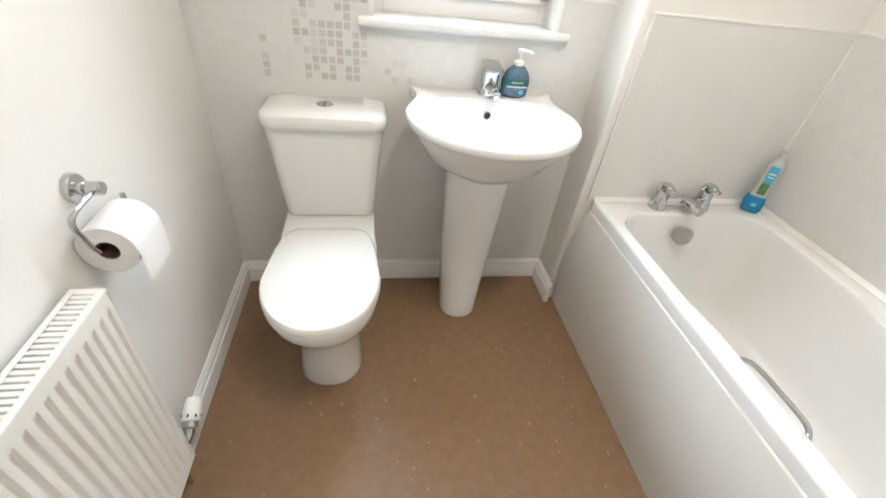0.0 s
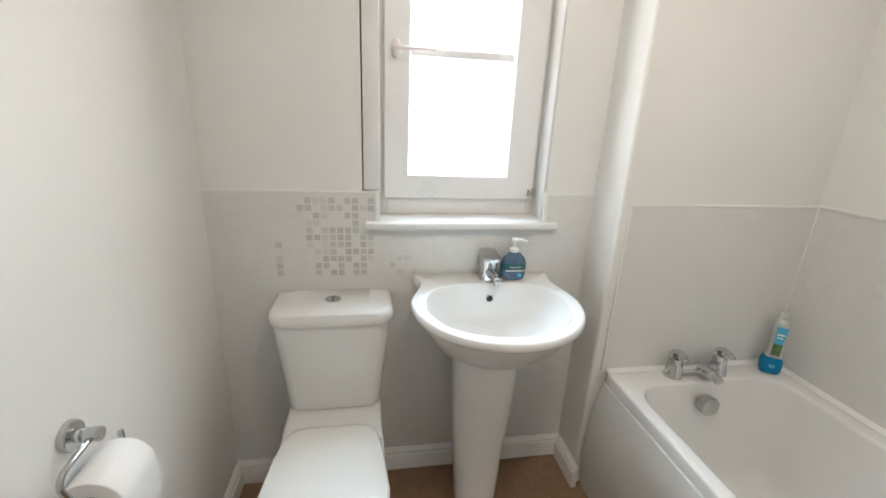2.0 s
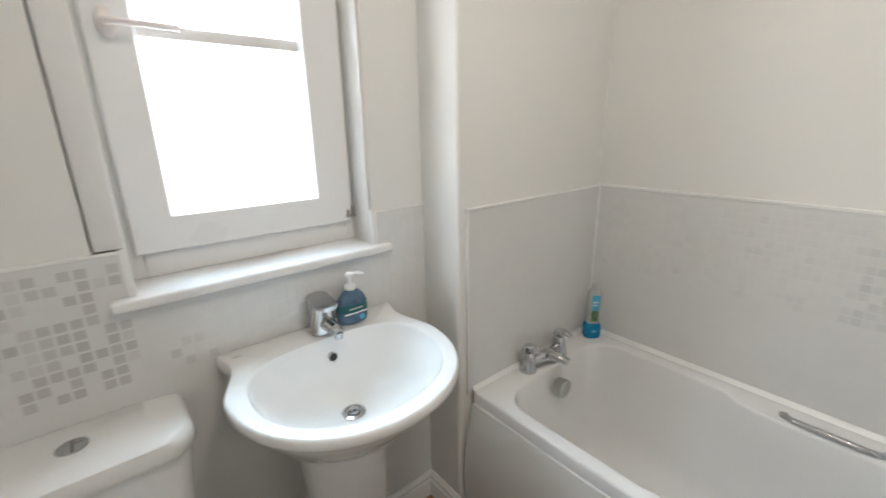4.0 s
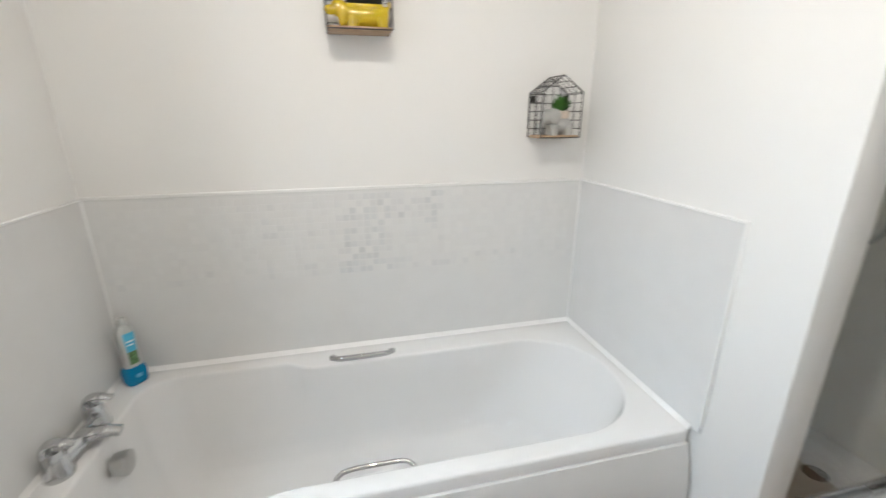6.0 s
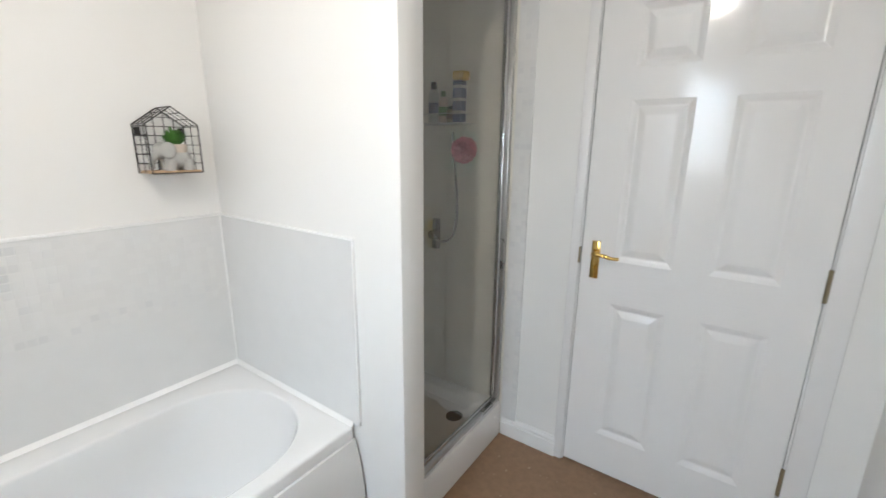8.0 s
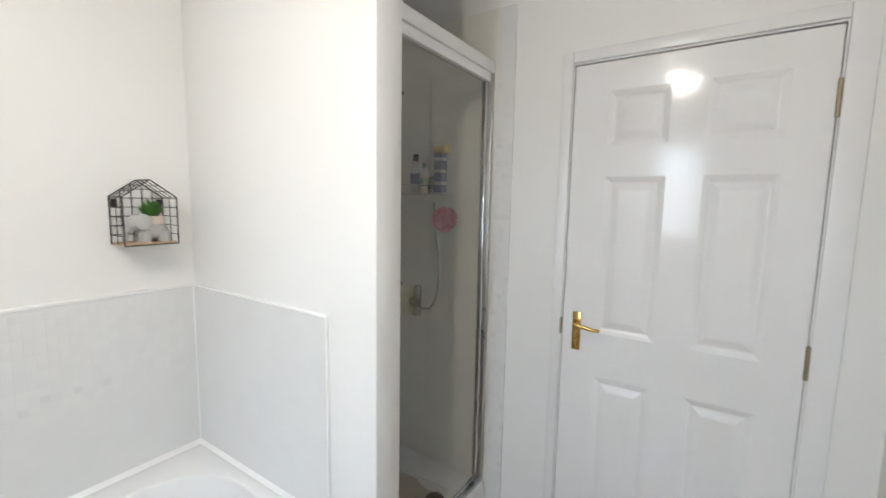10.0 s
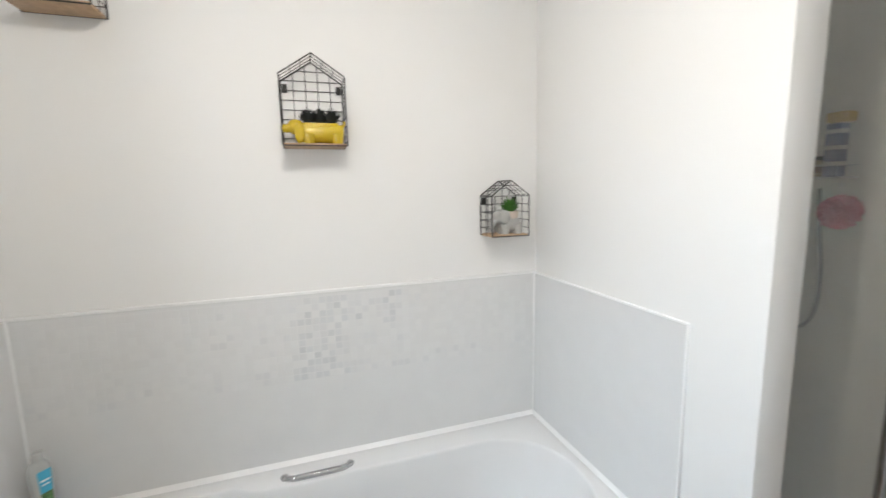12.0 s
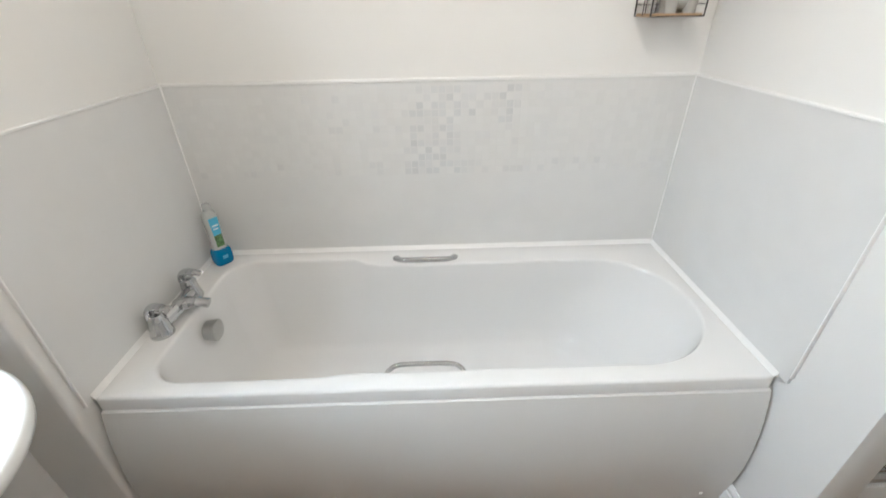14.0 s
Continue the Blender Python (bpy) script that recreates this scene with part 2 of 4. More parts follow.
structure("floor", cube(-0.1, 2.13, -2.83, 0.3, -0.1, 0.0), VINYL, "brown speckled sheet vinyl bathroom floor", "floor")
structure("ceiling", cube(-0.1, 2.13, -2.83, 0.3, H, H + 0.1), CEIL, "plain white painted ceiling", "ceiling")
structure("wall_west", cube(-0.1, W, -2.83, 0.3, 0, H), PAINT, "smooth off-white painted wall", "wall")
structure("wall_east", cube(E, E + 0.1, -2.83, 0.3, 0, H), PAINT, "smooth off-white painted wall above the bath", "wall")
bm = cube(W, 0.4765, N, 0.3, 0, H)
box(bm, 0.4765, OX0, N, 0.3, 0, 1.122)
box(bm, 0.4765, OX0, 0.06, 0.3, 1.122, H)
box(bm, OX1, E, N, 0.3, 0, H)
box(bm, OX0, OX1, N, 0.3, 0, OZ0 - 0.025)
box(bm, OX0, OX1, N, 0.3, OZ1, H)
structure("wall_north", bm, PAINT, "off-white painted window wall", "wall")
structure("trim_window", cube(0.4805, OX0 + 0.004, -0.004, 0.058, 1.127, 2.2, bevel=0.003), GLOSS, "white window casing with a dark gap beside it", "trim")
bm = cube(-0.0, 0.150, S - 0.1, S, 0, H)
box(bm, 0.953, E, S - 0.1, S, 0, H)
box(bm, 0.150, 0.953, S - 0.1, S, 1.975, H)
structure("wall_south", bm, PAINT, "off-white painted wall round the door", "wall")
structure("wall_boxing", cube(1.283, E + 0.04, -0.170, N + 0.04, -0.05, H + 0.05, bevel=0.012, seg=4), PAINT, "boxed-in off-white wall beside the basin", "wall")
structure("wall_nib", cube(1.130, E + 0.04, -1.975, -1.880, -0.05, H + 0.05, bevel=0.003), PAINT, "off-white partition wall between bath and shower", "wall")


def baseboard(name, a, b, inward, h=0.095, d=0.018):
    """A moulded skirting from a to b, its face towards inward."""
    a, b, n = Vector((*a, 0)), Vector((*b, 0)), Vector((*inward, 0))
    prof = [(0, 0), (d, 0), (d, h * 0.66), (d * 0.95, h * 0.69), (d * 0.60, h * 0.715), (d * 0.60, h * 0.74), (d * 0.78, h * 0.77), (d * 0.80, h * 0.84), (d * 0.62, h * 0.90), (d * 0.30, h * 0.94), (d * 0.26, h * 0.985), (d * 0.1, h), (0, h)]
    m = bmesh.new()
    loft(m, [[p + n * u + Vector((0, 0, v)) for u, v in prof] for p in (a, b)])
    return structure(name, m, GLOSS, "white painted moulded skirting board", "skirting")


baseboard("baseboard_north", (0.0, -0.0085), (1.283, -0.0085), (0, -1))
baseboard("baseboard_west", (0.0, -0.02), (0.0, S), (1, 0))
baseboard("baseboard_boxing", (1.283, -0.02), (1.283, -0.197), (-1, 0), 0.095, 0.020)
baseboard("baseboard_nib", (1.130, -1.868), (1.130, -1.975), (-1, 0), 0.095, 0.012)
baseboard("baseboard_nib_side", (1.118, -1.880), (1.330, -1.880), (0, 1), 0.095, 0.012)
baseboard("baseboard_south", (0.956, S), (1.232, S), (0, 1))

# ---- tiling ----
PITCH, TSIZE, TH = 0.0245, 0.0238, 0.0003


def tile_mesh(name, mat, size=TSIZE):
    s, c = size / 2, 0.0004
    v = [(-s, -s, 0), (s, -s, 0), (s, s, 0), (-s, s, 0), (-s + c, -s + c, TH), (s - c, -s + c, TH), (s - c, s - c, TH), (-s + c, s - c, TH)]
    f = [(4, 5, 6, 7), (0, 1, 5, 4), (1, 2, 6, 5), (2, 3, 7, 6), (3, 0, 4, 7)]
    me = bpy.data.meshes.new(name)
    me.from_pydata(v, [], f)
    me.materials.append(mat)
    return me


TILE_L = tile_mesh("mosaic_tile", MOSAIC)
TILE_EAST = {"#": tile_mesh("mosaic_tile_grey", MOSAIC_G, 0.0212), "+": tile_mesh("mosaic_tile_faint", MOSAIC_F, 0.0215)}
TILE_NORTH = {"#": tile_mesh("mosaic_tile_dark", MOSAIC_N, 0.0192), "+": tile_mesh("mosaic_tile_middle", MOSAIC_M, 0.0195)}
mosaic_jobs = []


def mosaic(parent, origin, right, normal, cols, rows, tones, mark, single=lambda c, r: True):
    """Cells counted from the top corner at origin; right: direction of the columns; mark: the tone of a cell."""
    mosaic_jobs.append((parent, Vector(origin), Vector(right), Vector(normal), cols, rows, tones, mark, single))


def panel_slab(name, boxes, label):
    m = bmesh.new()
    for b in boxes:
        box(m, *b)
    return structure(name, m, TILE, label, "wall tiling")


TT = 1.118
north = panel_slab("tiling_north", [(0.0, OX0, -0.008, 0, 0, TT), (OX0, OX1, -0.008, 0, 0, 1.0), (OX1, 1.283, -0.008, 0, 0, TT)],
                   "pale grey wall tiling with a mosaic band behind the basin")
east = panel_slab("tiling_east", [(2.022, E, -1.88, -0.17, 0.45, TT)], "pale grey wall tiling with a mosaic band along the bath")
bath_north = panel_slab("tiling_bath_north", [(1.318, 2.022, -0.178, -0.17, 0.505, TT)], "pale grey wall tiling behind the bath taps")
bath_south = panel_slab("tiling_bath_south", [(1.308, 2.022, -1.88, -1.872, 0.516, TT)], "pale grey wall tiling at the bath's head end")


def strip(name, *a, mat=SEAL, label="thin white edge trim of the tiling"):
    return structure(name, cube(*a, bevel=min(0.002, 0.3 * min(abs(a[1] - a[0]), abs(a[3] - a[2]), abs(a[5] - a[4])))), mat, label, "trim")


strip("trim_tiling_north", 0.0, 0.516, -0.010, 0, TT, TT + 0.006)
strip("trim_tiling_north_end", 1.110, 1.283, -0.010, 0, TT, TT + 0.006)
strip("trim_tiling_sill_w", 0.516, 0.530, -0.013, 0.004, 1.026, TT + 0.008)
strip("trim_tiling_sill_e", 1.095, 1.110, -0.013, 0.004, 1.026, TT + 0.008)
strip("trim_tiling_east", 2.019, E, -1.88, -0.17, TT, TT + 0.010)
strip("trim_tiling_bath_north", 1.308, 2.02, -0.181, -0.17, TT, TT + 0.006)
strip("trim_tiling_bath_south", 1.304, 2.02, -1.88, -1.869, TT, TT + 0.006)
strip("trim_bath_north_edge", 1.313, 1.318, -0.180, -0.17, 0.505, TT + 0.006)
strip("trim_bath_south_edge", 1.304, 1.308, -1.88, -1.870, 0.535, TT + 0.006)
strip("trim_corner_ne", 2.017, 2.022, -0.183, -0.178, 0.52, TT, label="white sealant in the tile corner")
strip("trim_corner_se", 2.017, 2.022, -1.872, -1.867, 0.52, TT, label="white sealant in the tile corner")


def sealant(name, a, b, off):
    a, b, o = Vector(a), Vector(b), Vector(off)
    m = bmesh.new()
    loft(m, [[p, p + o, p + o * 0.45 + Vector((0, 0, 0.006)), p + Vector((0, 0, 0.014))] for p in (a, b)])
    structure(name, m, SEAL, "white sealant bead round the bath", "sealant")


sealant("trim_sealant_east", (2.022, -1.872, 0.510), (2.022, -0.178, 0.510), (-0.013, 0, 0))
sealant("trim_sealant_north", (1.335, -0.178, 0.510), (2.022, -0.178, 0.510), (0, -0.010, 0))
sealant("trim_sealant_south", (1.335, -1.872, 0.510), (2.022, -1.872, 0.510), (0, 0.010, 0))


# ---- window ----
def build_window():
    w = thing("window_1", (0.81, 0.1, OZ0), "white plastic casement window with one glazing bar", "window", "", "structure")
    x0, x1, z0, z1 = OX0, OX1, 1.0262, OZ1
    m = bmesh.new()
    for b in [(x0, x0 + 0.035, z0, z1), (x1 - 0.030, x1, z0, z1), (x0 + 0.035, x1 - 0.030, z0, z0 + 0.0575), (x0 + 0.035, x1 - 0.030, z1 - 0.05, z1)]:
        box(m, b[0], b[1], 0.100, 0.175, b[2], b[3], bevel=0.004)
    part("window_frame", m, UPVC, w)
    sx0, sx1, sz0, sz1 = 0.546, 1.084, 1.084, 2.045
    gx0, gx1, gz0, gz1 = 0.634, 0.977, 1.170, 1.955
    m = bmesh.new()

    def ring(ax0, ax1, az0, az1, y):
        return [(ax0, y, az0), (ax1, y, az0), (ax1, y, az1), (ax0, y, az1)]
    c = 0.006
    loft(m, [ring(sx0, sx1, sz0, sz1, 0.150), ring(sx0, sx1, sz0, sz1, 0.087), ring(sx0 + 0.004, sx1 - 0.004, sz0 + 0.004, sz1 - 0.004, 0.083),
             ring(gx0 - c, gx1 + c, gz0 - c, gz1 + c, 0.083), ring(gx0, gx1, gz0, gz1, 0.098), ring(gx0, gx1, gz0, gz1, 0.150)], True, False, False)
    part("sash", m, UPVC, w)
    part("glazing_bar", cube(gx0, gx1, 0.104, 0.116, 1.543, 1.569, bevel=0.004), UPVC, w)
    pane = part("pane", cube(gx0 - 0.004, gx1 + 0.004, 0.118, 0.124, gz0 - 0.004, gz1 + 0.004), PANE, w)
    pane.visible_shadow = False
    m = bmesh.new()
    lathe(m, [(0.014, 0.083), (0.016, 0.078), (0.015, 0.070), (0.010, 0.066)], (0.585, 0, 1.558), 20, "Y", 1.0, 1.9)
    h = part("handle", m, HANDLEW, w, "pinkish-white window handle")
    m = bmesh.new()
    tube(m, spline([(0.585, 0.072, 1.558), (0.585, 0.052, 1.558), (0.60, 0.046, 1.557), (0.66, 0.046, 1.556), (0.705, 0.048, 1.555)]), [0.009] * 12 + [0.008] * 13, 10, 0.8)
    part("handle_lever", m, HANDLEW, h)
    m = cube(1.062, 1.088, 0.070, 0.083, 1.098, 1.104, bevel=0.001)
    box(m, 1.064, 1.069, 0.068, 0.083, 1.098, 1.120, bevel=0.001)
    box(m, 1.081, 1.086, 0.068, 0.083, 1.098, 1.128, bevel=0.001)
    part("hinge", m, SATIN, w, "small grey metal sash stay")
    m = cube(0.483, 1.148, -0.036, 0.012, 1.000, 1.026, bevel=0.008, seg=3)
    box(m, OX0, OX1, -0.026, 0.170, 1.0005, 1.0263)
    part("window_sill", m, GLOSS, w, "white painted sill board with rounded nose")
    m = cube(OX1 - 0.006, OX1 + 0.002, 0.005, 0.100, 1.0265, OZ1, bevel=0.001)
    part("reveal_lining", m, PAINT, w)
    m = cube(OX0 - 0.002, OX0 + 0.006, 0.005, 0.100, 1.0265, OZ1, bevel=0.001)
    part("reveal_lining", m, PAINT, w)


build_window()
backdrop = structure("backdrop", cube(-1.2, 2.8, 0.75, 0.76, 0.3, 3.2), glow, "overexposed white daylight outside the window", "backdrop")
backdrop.visible_shadow = False


# ---- door ----
def grain(m, strength, stretch=(130, 130, 7)):
    nt = m.node_tree
    geo = nt.nodes.new("ShaderNodeNewGeometry")
    mp = nt.nodes.new("ShaderNodeMapping")
    mp.inputs["Scale"].default_value = stretch
    nt.links.new(geo.outputs["Position"], mp.inputs["Vector"])
    nz = nt.nodes.new("ShaderNodeTexNoise")
    nz.inputs["Scale"].default_value, nz.inputs["Detail"].default_value = 1.0, 4
    nt.links.new(mp.outputs["Vector"], nz.inputs["Vector"])
    bp = nt.nodes.new("ShaderNodeBump")
    bp.inputs["Strength"].default_value, bp.inputs["Distance"].default_value = strength, 0.002
    nt.links.new(nz.outputs["Fac"], bp.inputs["Height"])
    nt.links.new(bp.outputs["Normal"], nt.nodes["Principled BSDF"].inputs["Normal"])
    return m


DOORM = grain(material("door_gloss_paint", (0.80, 0.796, 0.79), 0.12, vary=0.012, scale=5), 0.17)
RAILM = grain(material("door_rail_gloss_paint", (0.80, 0.796, 0.79), 0.12, vary=0.012, scale=5), 0.26, (9, 130, 150))


def build_door():
    d = thing("door_1", (0.55, S, 0), "closed white six-panel moulded door in gloss paint", "door", "", "structure")
    x0, x1, zt, yf, yb = 0.186, 0.9165, 1.943, -2.727, -2.767
    c1, c2 = (0.596, 0.792), (0.290, 0.488)
    rows = [(0.196, 0.782), (0.955, 1.540), (1.648, 1.842)]
    for a, b in [(x0, c2[0]), (c2[1], c1[0]), (c1[1], x1)]:
        part("stile", cube(a, b, yb, yf, 0.015, zt), DOORM, d)
    edges = [0.015] + [z for r in rows for z in r] + [zt]
    for a, b in zip(edges[0::2], edges[1::2]):
        for c in (c1, c2):
            part("rail", cube(c[0], c[1], yb, yf, a, b), RAILM, d)
    for c in (c1, c2):
        for r in rows:
            m = bmesh.new()

            def ring(i, y):
                return [(c[0] + i, y, r[0] + i), (c[1] - i, y, r[0] + i), (c[1] - i, y, r[1] - i), (c[0] + i, y, r[1] - i)]
            steps = [(0.0, 0.0), (0.002, -0.0008), (0.006, -0.0018), (0.013, -0.0050), (0.019, -0.0084), (0.0225, -0.0092), (0.0245, -0.0092),
                     (0.028, -0.0082), (0.036, -0.0046), (0.045, -0.0016), (0.049, -0.0006), (0.0515, 0.0), (0.056, 0.0)]
            loft(m, [ring(i, yf + u) for i, u in steps], True, False, True)
            part("panel", m, DOORM, d, smooth=14)
    m = bmesh.new()
    box(m, 0.920, 0.953, S - 0.1, S + 0.002, 0, 1.975)
    box(m, 0.150, 0.183, S - 0.1, S + 0.002, 0, 1.975)
    box(m, 0.183, 0.920, S - 0.1, S + 0.002, 1.949, 1.975)
    box(m, 0.900, 0.920, S - 0.1, -2.770, 0, 1.949)
    box(m, 0.183, 0.203, S - 0.1, -2.770, 0, 1.949)
    box(m, 0.203, 0.900, S - 0.1, -2.770, 1.925, 1.949)
    part("door_frame", m, GLOSS, d)
    m = bmesh.new()
    box(m, 0.924, 0.962, S + 0.002, S + 0.013, 0, 1.995, bevel=0.004)
    box(m, 0.112, 0.178, S + 0.002, S + 0.013, 0, 1.995, bevel=0.004)
    box(m, 0.178, 0.924, S + 0.002, S + 0.013, 1.955, 1.995, bevel=0.004)
    part("architrave", m, GLOSS, d)
    for z in (0.28, 0.98, 1.745):
        m = cube(0.176, 0.186, S + 0.004, S + 0.010, z - 0.05, z + 0.05, bevel=0.001)
        lathe(m, [(0.006, z - 0.052), (0.006, z + 0.052)], (0.184, S + 0.011, 0), 10)
        part("hinge", m, OLDBRASS, d, "tarnished brass butt hinge")
    m = cube(0.8470, 0.8785, yf, yf + 0.008, 0.876, 1.026, bevel=0.002)
    for z in (0.887, 1.014):
        lathe(m, [(0.004, yf + 0.008), (0.003, yf + 0.010)], (0.862, 0, z), 8, "Y")
    h = part("handle_plate", m, BRASS, d, "polished brass lever handle on a plate")
    m = bmesh.new()
    lathe(m, [(0.013, yf + 0.006), (0.011, yf + 0.02), (0.008, yf + 0.035), (0.008, yf + 0.045)], (0.862, 0, 0.982), 14, "Y")
    tube(m, spline([(0.864, yf + 0.042, 0.982), (0.848, yf + 0.048, 0.982), (0.82, yf + 0.046, 0.979), (0.795, yf + 0.044, 0.974), (0.768, yf + 0.046, 0.976)]), [0.0085] * 9 + [0.0075] * 8 + [0.0065] * 8, 10)
    part("handle", m, BRASS, h)
    m = bmesh.new()
    lathe(m, [(0.009, yf + 0.006), (0.008, yf + 0.014)], (0.862, 0, 0.917), 12, "Y")
    box(m, 0.860, 0.864, yf + 0.013, yf + 0.026, 0.909, 0.925, bevel=0.001)
    part("thumb_turn", m, BRASS, h)
    part("latch_plate", cube(0.9205, 0.927, S + 0.002, S + 0.015, 0.93, 0.995, bevel=0.001), OLDBRASS, d)


build_door()


# ---- toilet ----
def oval(cx, half, yb, yf, z, yw, n=40, back=4.0, front=2.1, taper=0.0):
    """Outline with its widest line at yw: a squared back to yb, a rounded front to yf."""
    pts = []
    for k in range(n):
        a = 2 * math.pi * (k + 0.5) / n
        c, s = math.cos(a), math.sin(a)
        e = back if s > 0 else front
        x = math.copysign(abs(c) ** (2 / e), c) * half
        y = math.copysign(abs(s) ** (2 / e), s)
        x *= 1 - (taper * y * y * (3 - 2 * y) if y > 0 else 0)
        pts.append((cx + x, yw + (y * (yb - yw) if y > 0 else y * (yw - yf)), z))
    return pts


def build_toilet():
    t = thing("toilet", (0.38, -0.33, 0), "white ceramic close-coupled toilet with its lid closed", "toilet")
    cx = 0.380
    m = bmesh.new()
    loft(m, [oval(cx, 0.103, -0.05, -0.558, 0.0, -0.45, front=2.2), oval(cx, 0.104, -0.05, -0.562, 0.012, -0.45, front=2.2),
             oval(cx, 0.099, -0.05, -0.556, 0.06, -0.45), oval(cx, 0.100, -0.05, -0.560, 0.14, -0.44), oval(cx, 0.108, -0.05, -0.575, 0.20, -0.44),
             oval(cx, 0.128, -0.05, -0.610, 0.26, -0.45), oval(cx, 0.150, -0.06, -0.655, 0.315, -0.47), oval(cx, 0.158, -0.06, -0.675, 0.345, -0.48),
             oval(cx, 0.161, -0.06, -0.680, 0.375, -0.48), oval(cx, 0.158, -0.06, -0.677, 0.386, -0.48)])
    part("bowl", m, CERAMIC, t)
    m = bmesh.new()
    loft(m, [round_rect(cx - 0.148, cx + 0.148, -0.300, -0.012, (0.03,) * 4, 0.33), round_rect(cx - 0.152, cx + 0.152, -0.300, -0.012, (0.03,) * 4, 0.398),
             round_rect(cx - 0.150, cx + 0.150, -0.27, -0.012, (0.03,) * 4, 0.411), round_rect(cx - 0.144, cx + 0.144, -0.26, -0.018, (0.028,) * 4, 0.415)])
    part("cistern_shelf", m, CERAMIC, t)
    m = bmesh.new()
    loft(m, [oval(cx, 0.160, -0.255, -0.690, 0.386, -0.48, back=7.0, taper=0.17), oval(cx, 0.166, -0.252, -0.697, 0.391, -0.48, back=7.0, taper=0.17), oval(cx, 0.166, -0.252, -0.697, 0.402, -0.48, back=7.0, taper=0.17), oval(cx, 0.160, -0.255, -0.692, 0.406, -0.48, back=7.0, taper=0.17)])
    part("seat", m, SEAT, t)
    m = bmesh.new()
    loft(m, [oval(cx, 0.162, -0.250, -0.694, 0.408, -0.48, back=7.0, taper=0.17), oval(cx, 0.168, -0.248, -0.700, 0.413, -0.48, back=7.0, taper=0.17), oval(cx, 0.168, -0.248, -0.700, 0.424, -0.48, back=7.0, taper=0.17),
             oval(cx, 0.163, -0.254, -0.694, 0.432, -0.48, back=7.0, taper=0.17), oval(cx, 0.145, -0.270, -0.672, 0.437, -0.48, back=7.0, taper=0.17), oval(cx, 0.09, -0.32, -0.60, 0.440, -0.47, back=5.0, taper=0.17), oval(cx, 0.03, -0.42, -0.50, 0.441, -0.47, back=5.0)])
    part("lid", m, SEAT, t)
    m = bmesh.new()

    def body(half, d, z, r=0.035):
        return round_rect(cx - half, cx + half, -d, -0.010, (0.012, 0.012, r, r), z)
    loft(m, [body(0.140, 0.150, 0.415), body(0.147, 0.158, 0.420), body(0.150, 0.161, 0.436), body(0.164, 0.167, 0.58), body(0.180, 0.174, 0.733)])
    part("cistern", m, CERAMIC, t)
    m = bmesh.new()
    loft(m, [body(0.178, 0.174, 0.733, 0.05), body(0.188, 0.185, 0.737, 0.055), body(0.1915, 0.189, 0.746, 0.058), body(0.191, 0.188, 0.762, 0.058), body(0.186, 0.183, 0.775, 0.056),
             body(0.174, 0.170, 0.782, 0.05), body(0.12, 0.13, 0.786, 0.03)])
    part("cistern_lid", m, CERAMIC, t)
    m = bmesh.new()
    lathe(m, [(0.0255, 0.781), (0.0255, 0.7865), (0.0225, 0.788), (0.0205, 0.7872), (0.002, 0.7874)], (cx, -0.088, 0), 24, "Z", 1, 1.0)
    f = part("flush_button", m, CHROME, t, "chrome dual flush button")
    part("button_split", cube(cx - 0.001, cx + 0.001, -0.105, -0.071, 0.787, 0.7884), DARK, f)


build_toilet()


